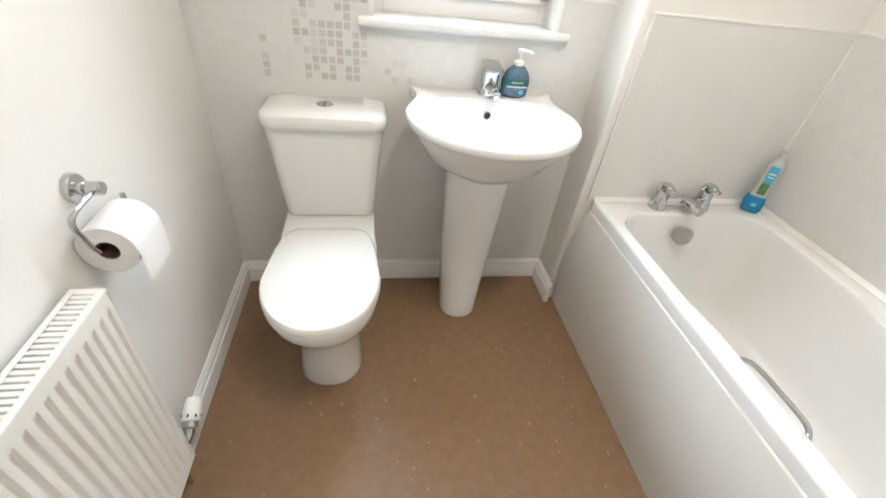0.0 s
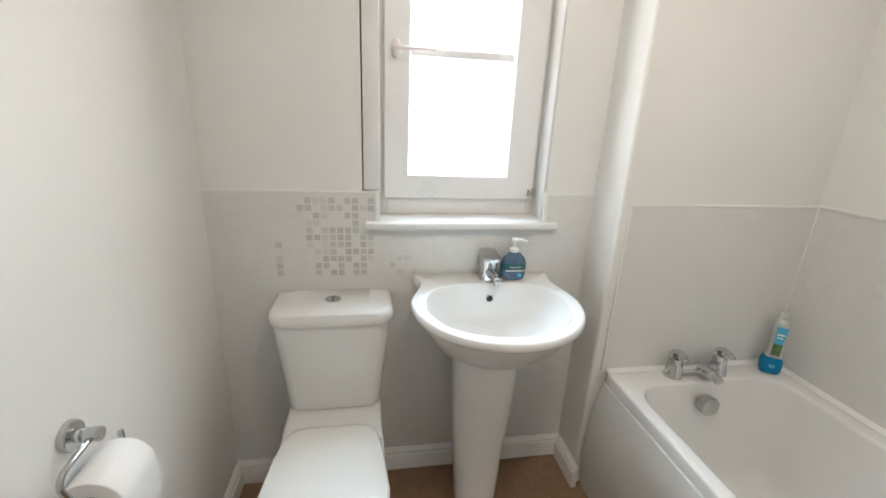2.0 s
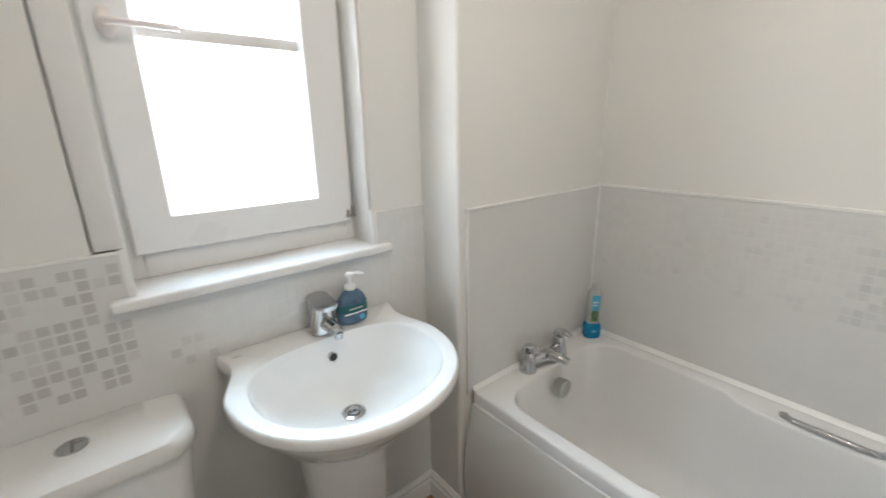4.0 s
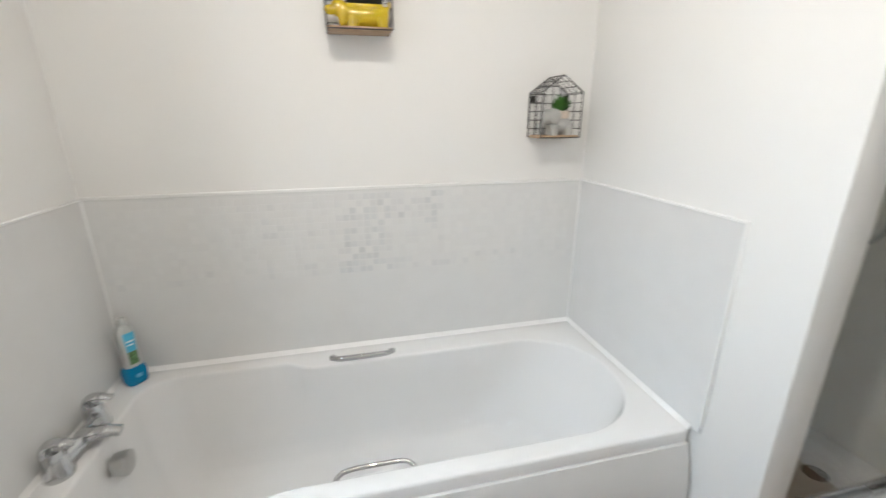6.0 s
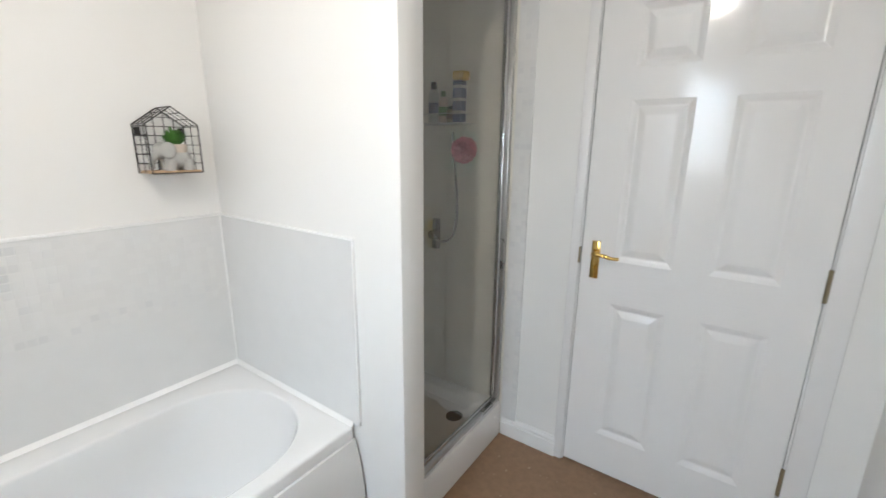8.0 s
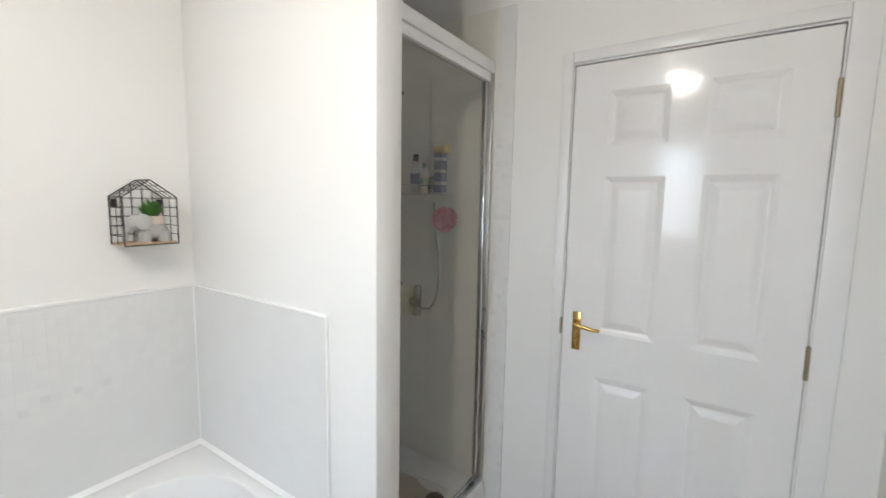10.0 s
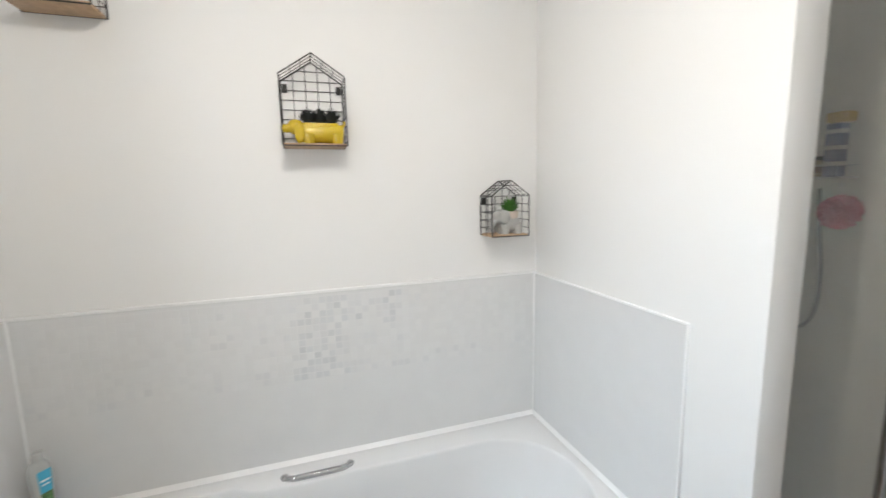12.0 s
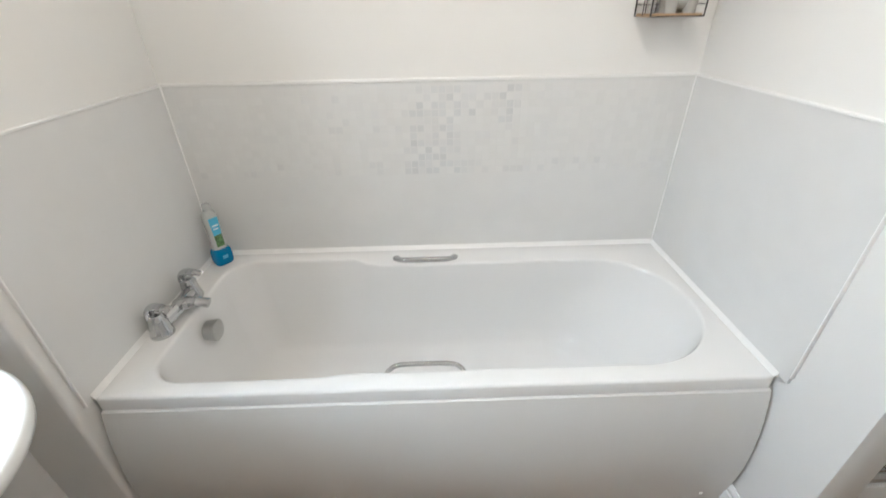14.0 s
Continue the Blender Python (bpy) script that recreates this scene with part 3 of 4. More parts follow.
# ---- basin ----
def build_basin():
    b = thing("wash_basin", (0.888, -0.2, 0), "white ceramic wash basin on a full pedestal", "basin")
    cx = 0.888

    def rim(k, z, rise=0.0):
        """The basin outline scaled by k towards its middle; the back deck lifts by rise."""
        pts = []
        for i in range(33):
            a = math.pi + math.pi * i / 32
            c, q = math.cos(a), math.sin(a)
            pts.append((math.copysign(abs(c) ** (2 / 2.05), c) * 0.268, -0.20 - abs(q) ** (2 / 2.1) * 0.275))
        side = []
        for i in range(1, 11):
            f = i / 10
            e, u = min(1.0, f / 0.65), max(0.0, (f - 0.65) / 0.35)
            side.append((0.268 - 0.040 * e * e * (3 - 2 * e) + 0.014 * u * u * (3 - 2 * u), -0.20 + 0.186 * f))
        pts += side + [(0.239, -0.011), (0.234, -0.010)]
        pts += [(0.234 * (1 - i / 4), -0.010) for i in range(1, 8)]
        pts += [(-0.234, -0.010), (-0.239, -0.011)] + [(-x, y) for x, y in side[::-1]]
        out = []
        for x, y in pts:
            f = max(0.0, min(1.0, (y + 0.20) / 0.16))
            out.append((cx + x * k, -0.20 + (y + 0.20) * k, z + rise * f * f * (3 - 2 * f)))
        return out

    NB = len(rim(1, 0))

    def match(ring, like):
        """The ring resampled at the bearings of like, about the bowl's middle."""
        mid = Vector((cx, -0.22))
        ang = [(math.atan2(q[1] - mid.y, q[0] - mid.x), q) for q in ring]
        ang.sort(key=lambda v: v[0])
        res = []
        for q in like:
            a = math.atan2(q[1] - mid.y, q[0] - mid.x)
            k = 0
            while k < len(ang) and ang[k][0] < a:
                k += 1
            a0, p0 = ang[k - 1]
            a1, p1 = ang[k % len(ang)]
            span = (a1 - a0) % (2 * math.pi)
            f = ((a - a0) % (2 * math.pi)) / span if span > 1e-9 else 0
            res.append(tuple(p0[i] + (p1[i] - p0[i]) * f for i in range(3)))
        return res

    def bowl(ax, yb, yf, z, bk=3.0, rise=0.0):
        r = [(x, y, z + rise * max(0.0, min(1.0, (y + 0.22) / 0.12))) for x, y, z in oval(cx, ax, yb, yf, z, -0.235, 160, bk, 2.1)]
        return match(r, rim(1, 0))

    def under(ax, yb, yf, z, yw):
        return match(oval(cx, ax, yb, yf, z, yw, 160, 4), rim(1, 0))
    m = bmesh.new()
    loft(m, [under(0.10, -0.03, -0.29, 0.64, -0.16), under(0.150, -0.03, -0.335, 0.652, -0.17), under(0.202, -0.022, -0.388, 0.695, -0.18),
             under(0.229, -0.016, -0.427, 0.745, -0.19), rim(0.905, 0.772), rim(0.93, 0.788, 0.004), rim(0.945, 0.793, 0.006), rim(0.985, 0.795, 0.007), rim(0.998, 0.799, 0.008), rim(1.0, 0.808, 0.011), rim(0.996, 0.816, 0.014), rim(0.984, 0.820, 0.016), rim(0.972, 0.821, 0.016),
             bowl(0.226, -0.100, -0.434, 0.820, rise=0.014), bowl(0.2235, -0.101, -0.4315, 0.8185, rise=0.0135), bowl(0.221, -0.103, -0.429, 0.812, rise=0.011), bowl(0.214, -0.107, -0.420, 0.795, rise=0.005), bowl(0.196, -0.116, -0.395, 0.765), bowl(0.158, -0.130, -0.352, 0.715),
             bowl(0.10, -0.165, -0.295, 0.688), bowl(0.035, -0.20, -0.25, 0.681), bowl(0.022, -0.208, -0.24, 0.680)])
    part("bowl", m, CERAMIC, b)
    m = bmesh.new()
    loft(m, [oval(0.872, 0.072, -0.10, -0.270, 0.0, -0.2, 40), oval(0.872, 0.074, -0.10, -0.275, 0.012, -0.2, 40), oval(0.872, 0.074, -0.10, -0.270, 0.05, -0.2, 40),
             oval(0.873, 0.086, -0.09, -0.262, 0.20, -0.19, 40), oval(0.876, 0.097, -0.08, -0.260, 0.34, -0.18, 40), oval(0.882, 0.106, -0.06, -0.264, 0.52, -0.17, 40), oval(0.886, 0.112, -0.035, -0.275, 0.655, -0.16, 40)])
    part("pedestal", m, CERAMIC, b)
    m = bmesh.new()
    lathe(m, [(0.0105, -0.106), (0.0128, -0.117), (0.0108, -0.121), (0.0092, -0.119)], (0.893, -0.002, 0.786), 16, "Y")
    o = part("overflow_ring", m, CHROME, b)
    m = bmesh.new()
    lathe(m, [(0.0095, -0.116), (0.0095, -0.1205)], (0.893, -0.002, 0.786), 16, "Y")
    part("overflow_hole", m, DARK, o)
    m = bmesh.new()
    lathe(m, [(0.028, 0.679), (0.029, 0.684), (0.022, 0.686), (0.020, 0.683), (0.016, 0.683), (0.014, 0.690), (0.003, 0.692)], (cx, -0.224, 0), 24)
    part("waste", m, CHROME, b, "chrome pop-up waste")
    m = bmesh.new()
    c0 = (0.897, -0.058)

    def block(hw, d0, d1, z, r=0.021):
        return round_rect(c0[0] - hw, c0[0] + hw, c0[1] - d1, c0[1] + d0, (r,) * 4, z, 5)
    loft(m, [block(0.030, 0.026, 0.030, 0.833), block(0.032, 0.028, 0.032, 0.838), block(0.030, 0.026, 0.031, 0.844), block(0.0275, 0.024, 0.030, 0.876), block(0.0285, 0.025, 0.033, 0.904),
             block(0.0285, 0.025, 0.036, 0.918), block(0.026, 0.022, 0.033, 0.923)])
    tap = part("tap", m, CHROME, b, "chrome mixer tap")
    m = bmesh.new()
    tube(m, spline([(0.899, -0.074, 0.866), (0.902, -0.100, 0.866), (0.906, -0.122, 0.862), (0.908, -0.138, 0.856)]), [0.0195] * 7 + [0.0175] * 6 + [0.015] * 6, 14, 0.85)
    lathe(m, [(0.0105, 0.840), (0.0115, 0.856)], (0.908, -0.131, 0), 12)
    part("spout", m, CHROME, tap)
    m = bmesh.new()
    loft(m, [[(0.897 + px, -0.050 + py, pz + 0.924 - 0.16 * max(0.0, -py - 0.01)) for px, py, pz in round_rect(-hw, hw, -0.072, 0.026, (0.020,) * 4, dz, 6)]
             for hw, dz in ((0.027, 0.0005), (0.0295, 0.003), (0.0295, 0.008), (0.026, 0.0115))])
    part("lever", m, CHROME, tap, "flat chrome lever on the tap")
    part("maker_mark", cube(0.674, 0.694, -0.050, -0.044, 0.8355, 0.8368), SATIN, b)


build_basin()


def build_soap():
    s = thing("soap_dispenser", (0.985, -0.062, 0.836), "blue pump bottle of hand soap on the basin", "soap bottle")
    c = (0.985, -0.062, 0)
    m = bmesh.new()
    lathe(m, [(0.034, 0.8362), (0.041, 0.839), (0.044, 0.850), (0.046, 0.872), (0.045, 0.893), (0.038, 0.912), (0.024, 0.927), (0.013, 0.934)], c, 32, "Z", 1.0, 0.56)
    part("body", m, BLUE2, s)
    m = bmesh.new()
    lathe(m, [(0.0464, 0.874), (0.0463, 0.884), (0.0453, 0.895)], c, 32, "Z", 1.0, 0.57)
    lab = part("label", m, TEAL, s)
    part("label_bar", cube(0.952, 1.018, -0.0893, -0.0850, 0.8700, 0.8730), WHITEP, lab)
    part("label_bar", cube(0.966, 1.004, -0.0890, -0.0850, 0.8825, 0.8862), STONE, lab)
    m = bmesh.new()
    lathe(m, [(0.0075, -0.0882), (0.0075, -0.080)], (1.002, 0, 0.855), 14, "Y")
    part("label_spot", m, LABELB, lab)
    m = bmesh.new()
    lathe(m, [(0.013, 0.932), (0.015, 0.934), (0.015, 0.944), (0.008, 0.947), (0.0048, 0.950), (0.0048, 0.968), (0.011, 0.970), (0.011, 0.978), (0.004, 0.981)], c, 18)
    tube(m, [(0.985, -0.062, 0.975), (1.004, -0.068, 0.975), (1.022, -0.073, 0.970)], [0.006, 0.005, 0.004], 8)
    part("pump", m, WHITEP, s, "white pump head")


build_soap()


# ---- bath ----
def build_bath():
    b = thing("bathtub", (1.68, -1.03, 0), "white acrylic bath with chrome grips and a plain panel", "bath")

    def inner(d, z, rn=0.10, rs=0.235, ds=None, dn=None, seg=12):
        ds, dn = d if ds is None else ds, d if dn is None else dn
        x0, x1, y0, y1 = 1.380 + d, 1.955 - d, -1.824 + ds, -0.266 - dn
        ring = round_rect(x0, x1, y0, y1, ((rn, rn), (rn, rn), (rs, rs * 1.05), (rs, rs * 1.05)), z, seg)
        out = []
        for a, b in zip(ring, ring[1:] + ring[:1]):
            n = 24 if abs(a[1] - b[1]) > 0.5 else 1
            out += [tuple(a[i] + (b[i] - a[i]) * k / n for i in range(3)) for k in range(n)]
        res = []
        for x, y, zz in out:
            f = max(0.0, min(1.0, (-0.715 - y) / 0.085))
            f = f * f * (3 - 2 * f) * max(0.0, min(1.0, (z - 0.25) / 0.2))
            res.append((x - 0.046 * f if x > 1.66 else x + 0.012 * f, y, zz))
        return res

    def outer(d, z):
        ring = round_rect(1.335 + d, 2.021 - d, -1.8715 + d, -0.1785 - d, (0.012,) * 4, z, 12)
        out = []
        for a, b in zip(ring, ring[1:] + ring[:1]):
            n = 24 if abs(a[1] - b[1]) > 0.5 else 1
            out += [tuple(a[i] + (b[i] - a[i]) * k / n for i in range(3)) for k in range(n)]
        return out
    m = bmesh.new()
    loft(m, [outer(0.012, 0.468), outer(0.0, 0.468), outer(0, 0.501), outer(0.002, 0.507), outer(0.007, 0.510), inner(-0.006, 0.510, 0.105, 0.245), inner(-0.001, 0.5085), inner(0.002, 0.504), inner(0.0035, 0.496),
             inner(0.012, 0.42, ds=0.030), inner(0.028, 0.30, ds=0.10), inner(0.046, 0.20, ds=0.175, dn=0.06), inner(0.064, 0.155, 0.09, 0.16, ds=0.23, dn=0.08), inner(0.090, 0.137, 0.08, 0.13, ds=0.28, dn=0.11),
             inner(0.14, 0.130, 0.06, 0.10, ds=0.36, dn=0.17)], True, False, True)
    part("tub", m, ACRYLIC, b, smooth=60)
    m = bmesh.new()
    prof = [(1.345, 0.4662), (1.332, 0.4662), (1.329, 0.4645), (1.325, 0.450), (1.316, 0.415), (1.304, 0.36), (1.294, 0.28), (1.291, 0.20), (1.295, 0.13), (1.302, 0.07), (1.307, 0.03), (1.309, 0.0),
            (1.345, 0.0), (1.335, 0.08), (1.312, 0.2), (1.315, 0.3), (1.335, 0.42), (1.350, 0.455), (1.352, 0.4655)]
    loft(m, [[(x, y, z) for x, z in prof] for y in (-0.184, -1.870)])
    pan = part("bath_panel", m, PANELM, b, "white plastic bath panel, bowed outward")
    for y in (-0.24, -1.80):
        m = bmesh.new()
        lathe(m, [(0.006, 1.312), (0.006, 1.303), (0.002, 1.301)], (0, y, 0.05), 12, "X")
        part("screw_cap", m, WHITEP, pan)
    m = bmesh.new()
    tube(m, spline([(1.378, -0.874, 0.470), (1.396, -0.882, 0.484), (1.416, -0.898, 0.496), (1.425, -0.925, 0.500), (1.426, -0.99, 0.501), (1.425, -1.055, 0.500), (1.416, -1.082, 0.496), (1.396, -1.098, 0.484), (1.378, -1.106, 0.470)]), 0.0064, 10)
    part("grip", m, CHROME, b, "chrome grip rail")
    m = bmesh.new()
    tube(m, spline([(1.958, -0.875, 0.503), (1.944, -0.880, 0.508), (1.925, -0.905, 0.517), (1.920, -0.95, 0.520), (1.920, -1.02, 0.520), (1.925, -1.065, 0.517), (1.944, -1.090, 0.508), (1.958, -1.095, 0.503)]), [0.0145] * 8 + [0.0105] * 27 + [0.0145] * 8, 12)
    part("grip", m, CHROME, b, "chrome grip rail")
    m = bmesh.new()
    loft(m, [[(1.658 + px, yy, 0.440 + pz) for px, pz, _ in round_rect(-hw, hw, -hw, hw, (0.82 * hw,) * 4, 0)] for hw, yy in ((0.029, -0.286), (0.031, -0.296), (0.033, -0.318), (0.032, -0.323), (0.028, -0.325))])
    part("overflow", m, SATIN, b, "satin chrome overflow knob")
    m = bmesh.new()
    lathe(m, [(0.030, 0.129), (0.031, 0.134), (0.022, 0.136), (0.004, 0.137)], (1.66, -0.50, 0), 24)
    part("waste", m, CHROME, b)
    m = bmesh.new()
    tube(m, spline([(1.568, -0.222, 0.536), (1.61, -0.228, 0.538), (1.658, -0.234, 0.542), (1.705, -0.228, 0.538), (1.748, -0.222, 0.536)]), 0.0205, 14)
    tube(m, spline([(1.658, -0.225, 0.543), (1.660, -0.258, 0.550), (1.664, -0.292, 0.550), (1.666, -0.320, 0.543)]), [0.026] * 7 + [0.022] * 6 + [0.018] * 6, 16, 0.75)
    tap = part("mixer_tap", m, CHROME, b, "chrome bath mixer tap")
    for tx in (1.568, 1.748):
        m = bmesh.new()
        lathe(m, [(0.032, 0.510), (0.033, 0.514), (0.030, 0.526), (0.0265, 0.542), (0.0255, 0.556), (0.0235, 0.572), (0.018, 0.582), (0.006, 0.586)], (tx, -0.222, 0), 22)
        part("tap_pillar", m, CHROME, tap)
        m = bmesh.new()
        tube(m, spline([(tx, -0.212, 0.562), (tx, -0.208, 0.588), (tx, -0.218, 0.605), (tx, -0.238, 0.607), (tx, -0.258, 0.603), (tx, -0.274, 0.598)]),
             [0.019] * 6 + [0.018] * 6 + [0.0165] * 6 + [0.015] * 6 + [0.0125] * 6 + [0.010], 14, 0.52)
        part("tap_lever", m, CHROME, tap)


build_bath()


def build_bottle():
    cx, cy = 1.955, -0.236
    s = thing("shampoo_bottle", (cx, cy, 0.51), "clear bottle with a little blue wash on the bath corner", "bottle")
    def ring(hx, hy, z, r=0.7):
        k = r * min(hx, hy)
        a = radians(-38)
        return [(cx + x * math.cos(a) - y * math.sin(a), cy + x * math.sin(a) + y * math.cos(a), zz) for x, y, zz in round_rect(-hx, hx, -hy, hy, (k,) * 4, z, 6)]
    m = bmesh.new()
    loft(m, [ring(0.024, 0.018, 0.5105), ring(0.030, 0.023, 0.514), ring(0.033, 0.0255, 0.524), ring(0.034, 0.026, 0.545), ring(0.033, 0.0255, 0.564), ring(0.027, 0.022, 0.578)])
    liquid = part("liquid_base", m, BLUE, s, "blue lower part of the bottle")
    m = bmesh.new()
    loft(m, [ring(0.0266, 0.0218, 0.5785), ring(0.0225, 0.019, 0.590), ring(0.022, 0.0185, 0.61), ring(0.0235, 0.019, 0.65), ring(0.0255, 0.0195, 0.685), ring(0.0245, 0.019, 0.704), ring(0.019, 0.016, 0.718), ring(0.012, 0.012, 0.727, 0.95)])
    part("body", m, FROSTY, s, "clear upper part of the bottle")

    def print_on(name, z0, z1, w0, w1, f0, f1, mat, parent, label=""):
        """A print on the bottle's broad front face, slightly proud of it."""
        a = radians(-38)
        q = bmesh.new()
        rings = []
        for off in (0.0, 0.0012):
            rings.append([(cx + x * math.cos(a) + (y + off) * math.sin(a), cy + x * math.sin(a) - (y + off) * math.cos(a), z)
                          for x, y, z in ((-w0, f0, z0), (w0, f0, z0), (w1, f1, z1), (-w1, f1, z1))])
        loft(q, rings)
        return part(name, q, mat, parent, label)
    lab = print_on("label", 0.634, 0.700, 0.0135, 0.0165, 0.0188, 0.0194, LABELB, s)
    print_on("label_bar", 0.668, 0.673, 0.011, 0.011, 0.0203, 0.0204, WHITEP, lab)
    print_on("label_bar", 0.656, 0.660, 0.009, 0.009, 0.0200, 0.0201, WHITEP, lab)
    print_on("label", 0.588, 0.633, 0.0135, 0.0135, 0.0192, 0.0188, LABELG, s, "green leaf print")
    print_on("print_mark", 0.540, 0.552, 0.008, 0.010, 0.0260, 0.0260, LABELB, liquid)
    m = bmesh.new()
    lathe(m, [(0.013, 0.725), (0.0135, 0.728), (0.0135, 0.748), (0.011, 0.751)], (cx, cy, 0), 20)
    part("cap", m, FROSTY, s)


build_bottle()


# ---- wire wall baskets ----
def build_basket(name, y0, y1, z0, ze, zp, xf, cols, rows, label):
    b = thing(name, (E, (y0 + y1) / 2, z0), label, "wall basket", "house-shaped wall baskets")
    xb, ym, r = E - 0.003, (y0 + y1) / 2, 0.0013

    def outline(x):
        return [(x, y0, z0), (x, y0, ze), (x, ym, zp), (x, y1, ze), (x, y1, z0), (x, y0, z0)]

    def wire(m, pts, rr=r):
        for a, c in zip(pts, pts[1:]):
            tube(m, [a, c], rr, 6)

    def top(y):
        return ze + (zp - ze) * (1 - abs(y - ym) / (y0 - ym if y0 > ym else ym - y0))
    m = bmesh.new()
    wire(m, outline(xf), 0.0021)
    part("front_frame", m, WIRE, b)
    m = bmesh.new()
    wire(m, outline(xb), 0.0021)
    part("back_frame", m, WIRE, b)
    m = bmesh.new()
    for i in range(1, cols):
        y = y0 + (y1 - y0) * i / cols
        wire(m, [(xb, y, z0), (xb, y, top(y))])
    for i in range(1, rows + 1):
        z = z0 + (zp - z0) * i / (rows + 1)
        half = (y0 - ym) if z <= ze else (y0 - ym) * (zp - z) / (zp - ze)
        wire(m, [(xb, ym + half, z), (xb, ym - half, z)])
    part("back_mesh", m, WIRE, b)
    for y in (y0, y1):
        m = bmesh.new()
        for i in range(1, rows + 1):
            z = z0 + (zp - z0) * i / (rows + 1)
            if z <= ze + 0.001:
                wire(m, [(xf, y, z), (xb, y, z)])
        wire(m, [(xf, y, ze), (xb, y, ze)])
        x = (xf + xb) / 2
        wire(m, [(x, y, z0), (x, y, ze)])
        part("side_mesh", m, WIRE, b)
        m = bmesh.new()
        for i in range(0, 4):
            f = i / 3
            yy, zz = y + (ym - y) * f, ze + (zp - ze) * f
            wire(m, [(xf, yy, zz), (xb, yy, zz)])
        for k in (1, 2):
            x = xf + (xb - xf) * k / 3
            wire(m, [(x, y, ze), (x, ym, zp)])
        part("roof_mesh", m, WIRE, b)
    part("shelf_board", cube(xf + 0.003, xb - 0.003, y1 + 0.003, y0 - 0.003, z0 - 0.002, z0 + 0.007, bevel=0.001), WOOD, b, "pale wooden shelf board")
    for y in (y0 - 0.012, y1 + 0.012):
        part("bracket", cube(xb - 0.004, xb + 0.002, y - 0.008, y + 0.008, ze - 0.034, ze - 0.008, bevel=0.001), WIRE, b)
    return b


build_basket("wall_basket", -0.949, -1.140, 1.605, 1.812, 1.876, 1.930, 5, 8, "large black wire house-shaped wall basket with a wooden shelf")
build_basket("wall_basket", -1.637, -1.787, 1.287, 1.437, 1.491, 1.925, 5, 6, "small black wire house-shaped wall basket with a wooden shelf")
build_basket("wall_basket", -0.322, -0.512, 1.952, 2.160, 2.224, 1.930, 5, 8, "black wire house-shaped wall basket mounted high in the corner")


def blob(bm, c, r, seg=14, rot=0.0):
    v = bmesh.ops.create_uvsphere(bm, u_segments=seg, v_segments=max(6, seg // 2 + 1), radius=1)["verts"]
    bmesh.ops.scale(bm, vec=r, verts=v)
    if rot:
        bmesh.ops.rotate(bm, cent=(0, 0, 0), matrix=Matrix.Rotation(rot, 3, "X"), verts=v)
    bmesh.ops.translate(bm, vec=c, verts=v)


def tuft(bm, c, n, h, spread, rnd, width=0.003):
    """Pointed leaves that lean out from one root."""
    for _ in range(n):
        a, l = rnd.uniform(0, 6.283), rnd.random() ** 0.55
        rise = h * (1.0 - 0.40 * l * l) * rnd.uniform(0.55, 1.1)
        d = Vector((math.cos(a) * l * spread, math.sin(a) * l * spread, rise))
        side = Vector((-math.sin(a), math.cos(a), 0)) * width * rnd.uniform(0.6, 1.2)
        p = Vector(c) + Vector((math.cos(a), math.sin(a), 0)) * spread * 0.3 * l
        mid = p + d * 0.5 + Vector((0, 0, h * 0.08))
        for lift in (0.0, 0.0008):
            o = Vector((math.cos(a), math.sin(a), -1)) * -lift
            v = [bm.verts.new(q + o) for q in (p - side * 0.4, p + side * 0.4, mid + side, p + d, mid - side)]
            bm.faces.new(v)


def build_dog_planter():
    rnd = random.Random(3)
    z, y, x = 1.612, -1.047, 1.974
    d = thing("dog_planter", (x, y, z), "glossy yellow ceramic sausage dog planter with dark plants", "planter")
    m = bmesh.new()
    loft(m, [[(x + 0.025 * sx * math.cos(a), yy, z + zc + rz * math.sin(a)) for a in (2 * math.pi * k / 24 for k in range(24))]
             for yy, sx, zc, rz in [(-1.136, 0.35, 0.042, 0.012), (-1.131, 0.8, 0.036, 0.026), (-1.115, 1.05, 0.0335, 0.031), (-1.06, 1.0, 0.0345, 0.0285), (-1.02, 1.05, 0.034, 0.031), (-1.003, 0.95, 0.037, 0.029), (-0.988, 0.4, 0.044, 0.016)]])
    for ly in (-1.113, -1.027):
        for lx in (-0.012, 0.012):
            tube(m, [(x + lx, ly, z), (x + lx, ly, z + 0.006), (x + lx, ly, z + 0.03)], [0.0155, 0.0165, 0.021], 14)
    blob(m, (x, -0.988, z + 0.053), (0.023, 0.027, 0.024), 20)
    blob(m, (x - 0.002, -0.962, z + 0.048), (0.016, 0.019, 0.0135), 18)
    for ex in (-0.023, 0.023):
        blob(m, (x + ex, -0.998, z + 0.034), (0.007, 0.0155, 0.029), 16)
    tube(m, spline([(x, -1.126, z + 0.048), (x, -1.134, z + 0.060), (x, -1.137, z + 0.074)]), 0.005, 8)
    box(m, x - 0.020, x + 0.020, -1.118, -1.010, z + 0.045, z + 0.066, bevel=0.004)
    part("dog_figure", m, YELLOW, d)
    for k in range(3):
        m = bmesh.new()
        tuft(m, (x, -1.027 - 0.035 * k, z + 0.060), 230, 0.052, 0.029, rnd, 0.0017)
        part("plant", m, SOIL, d, "dark spiky artificial plant")


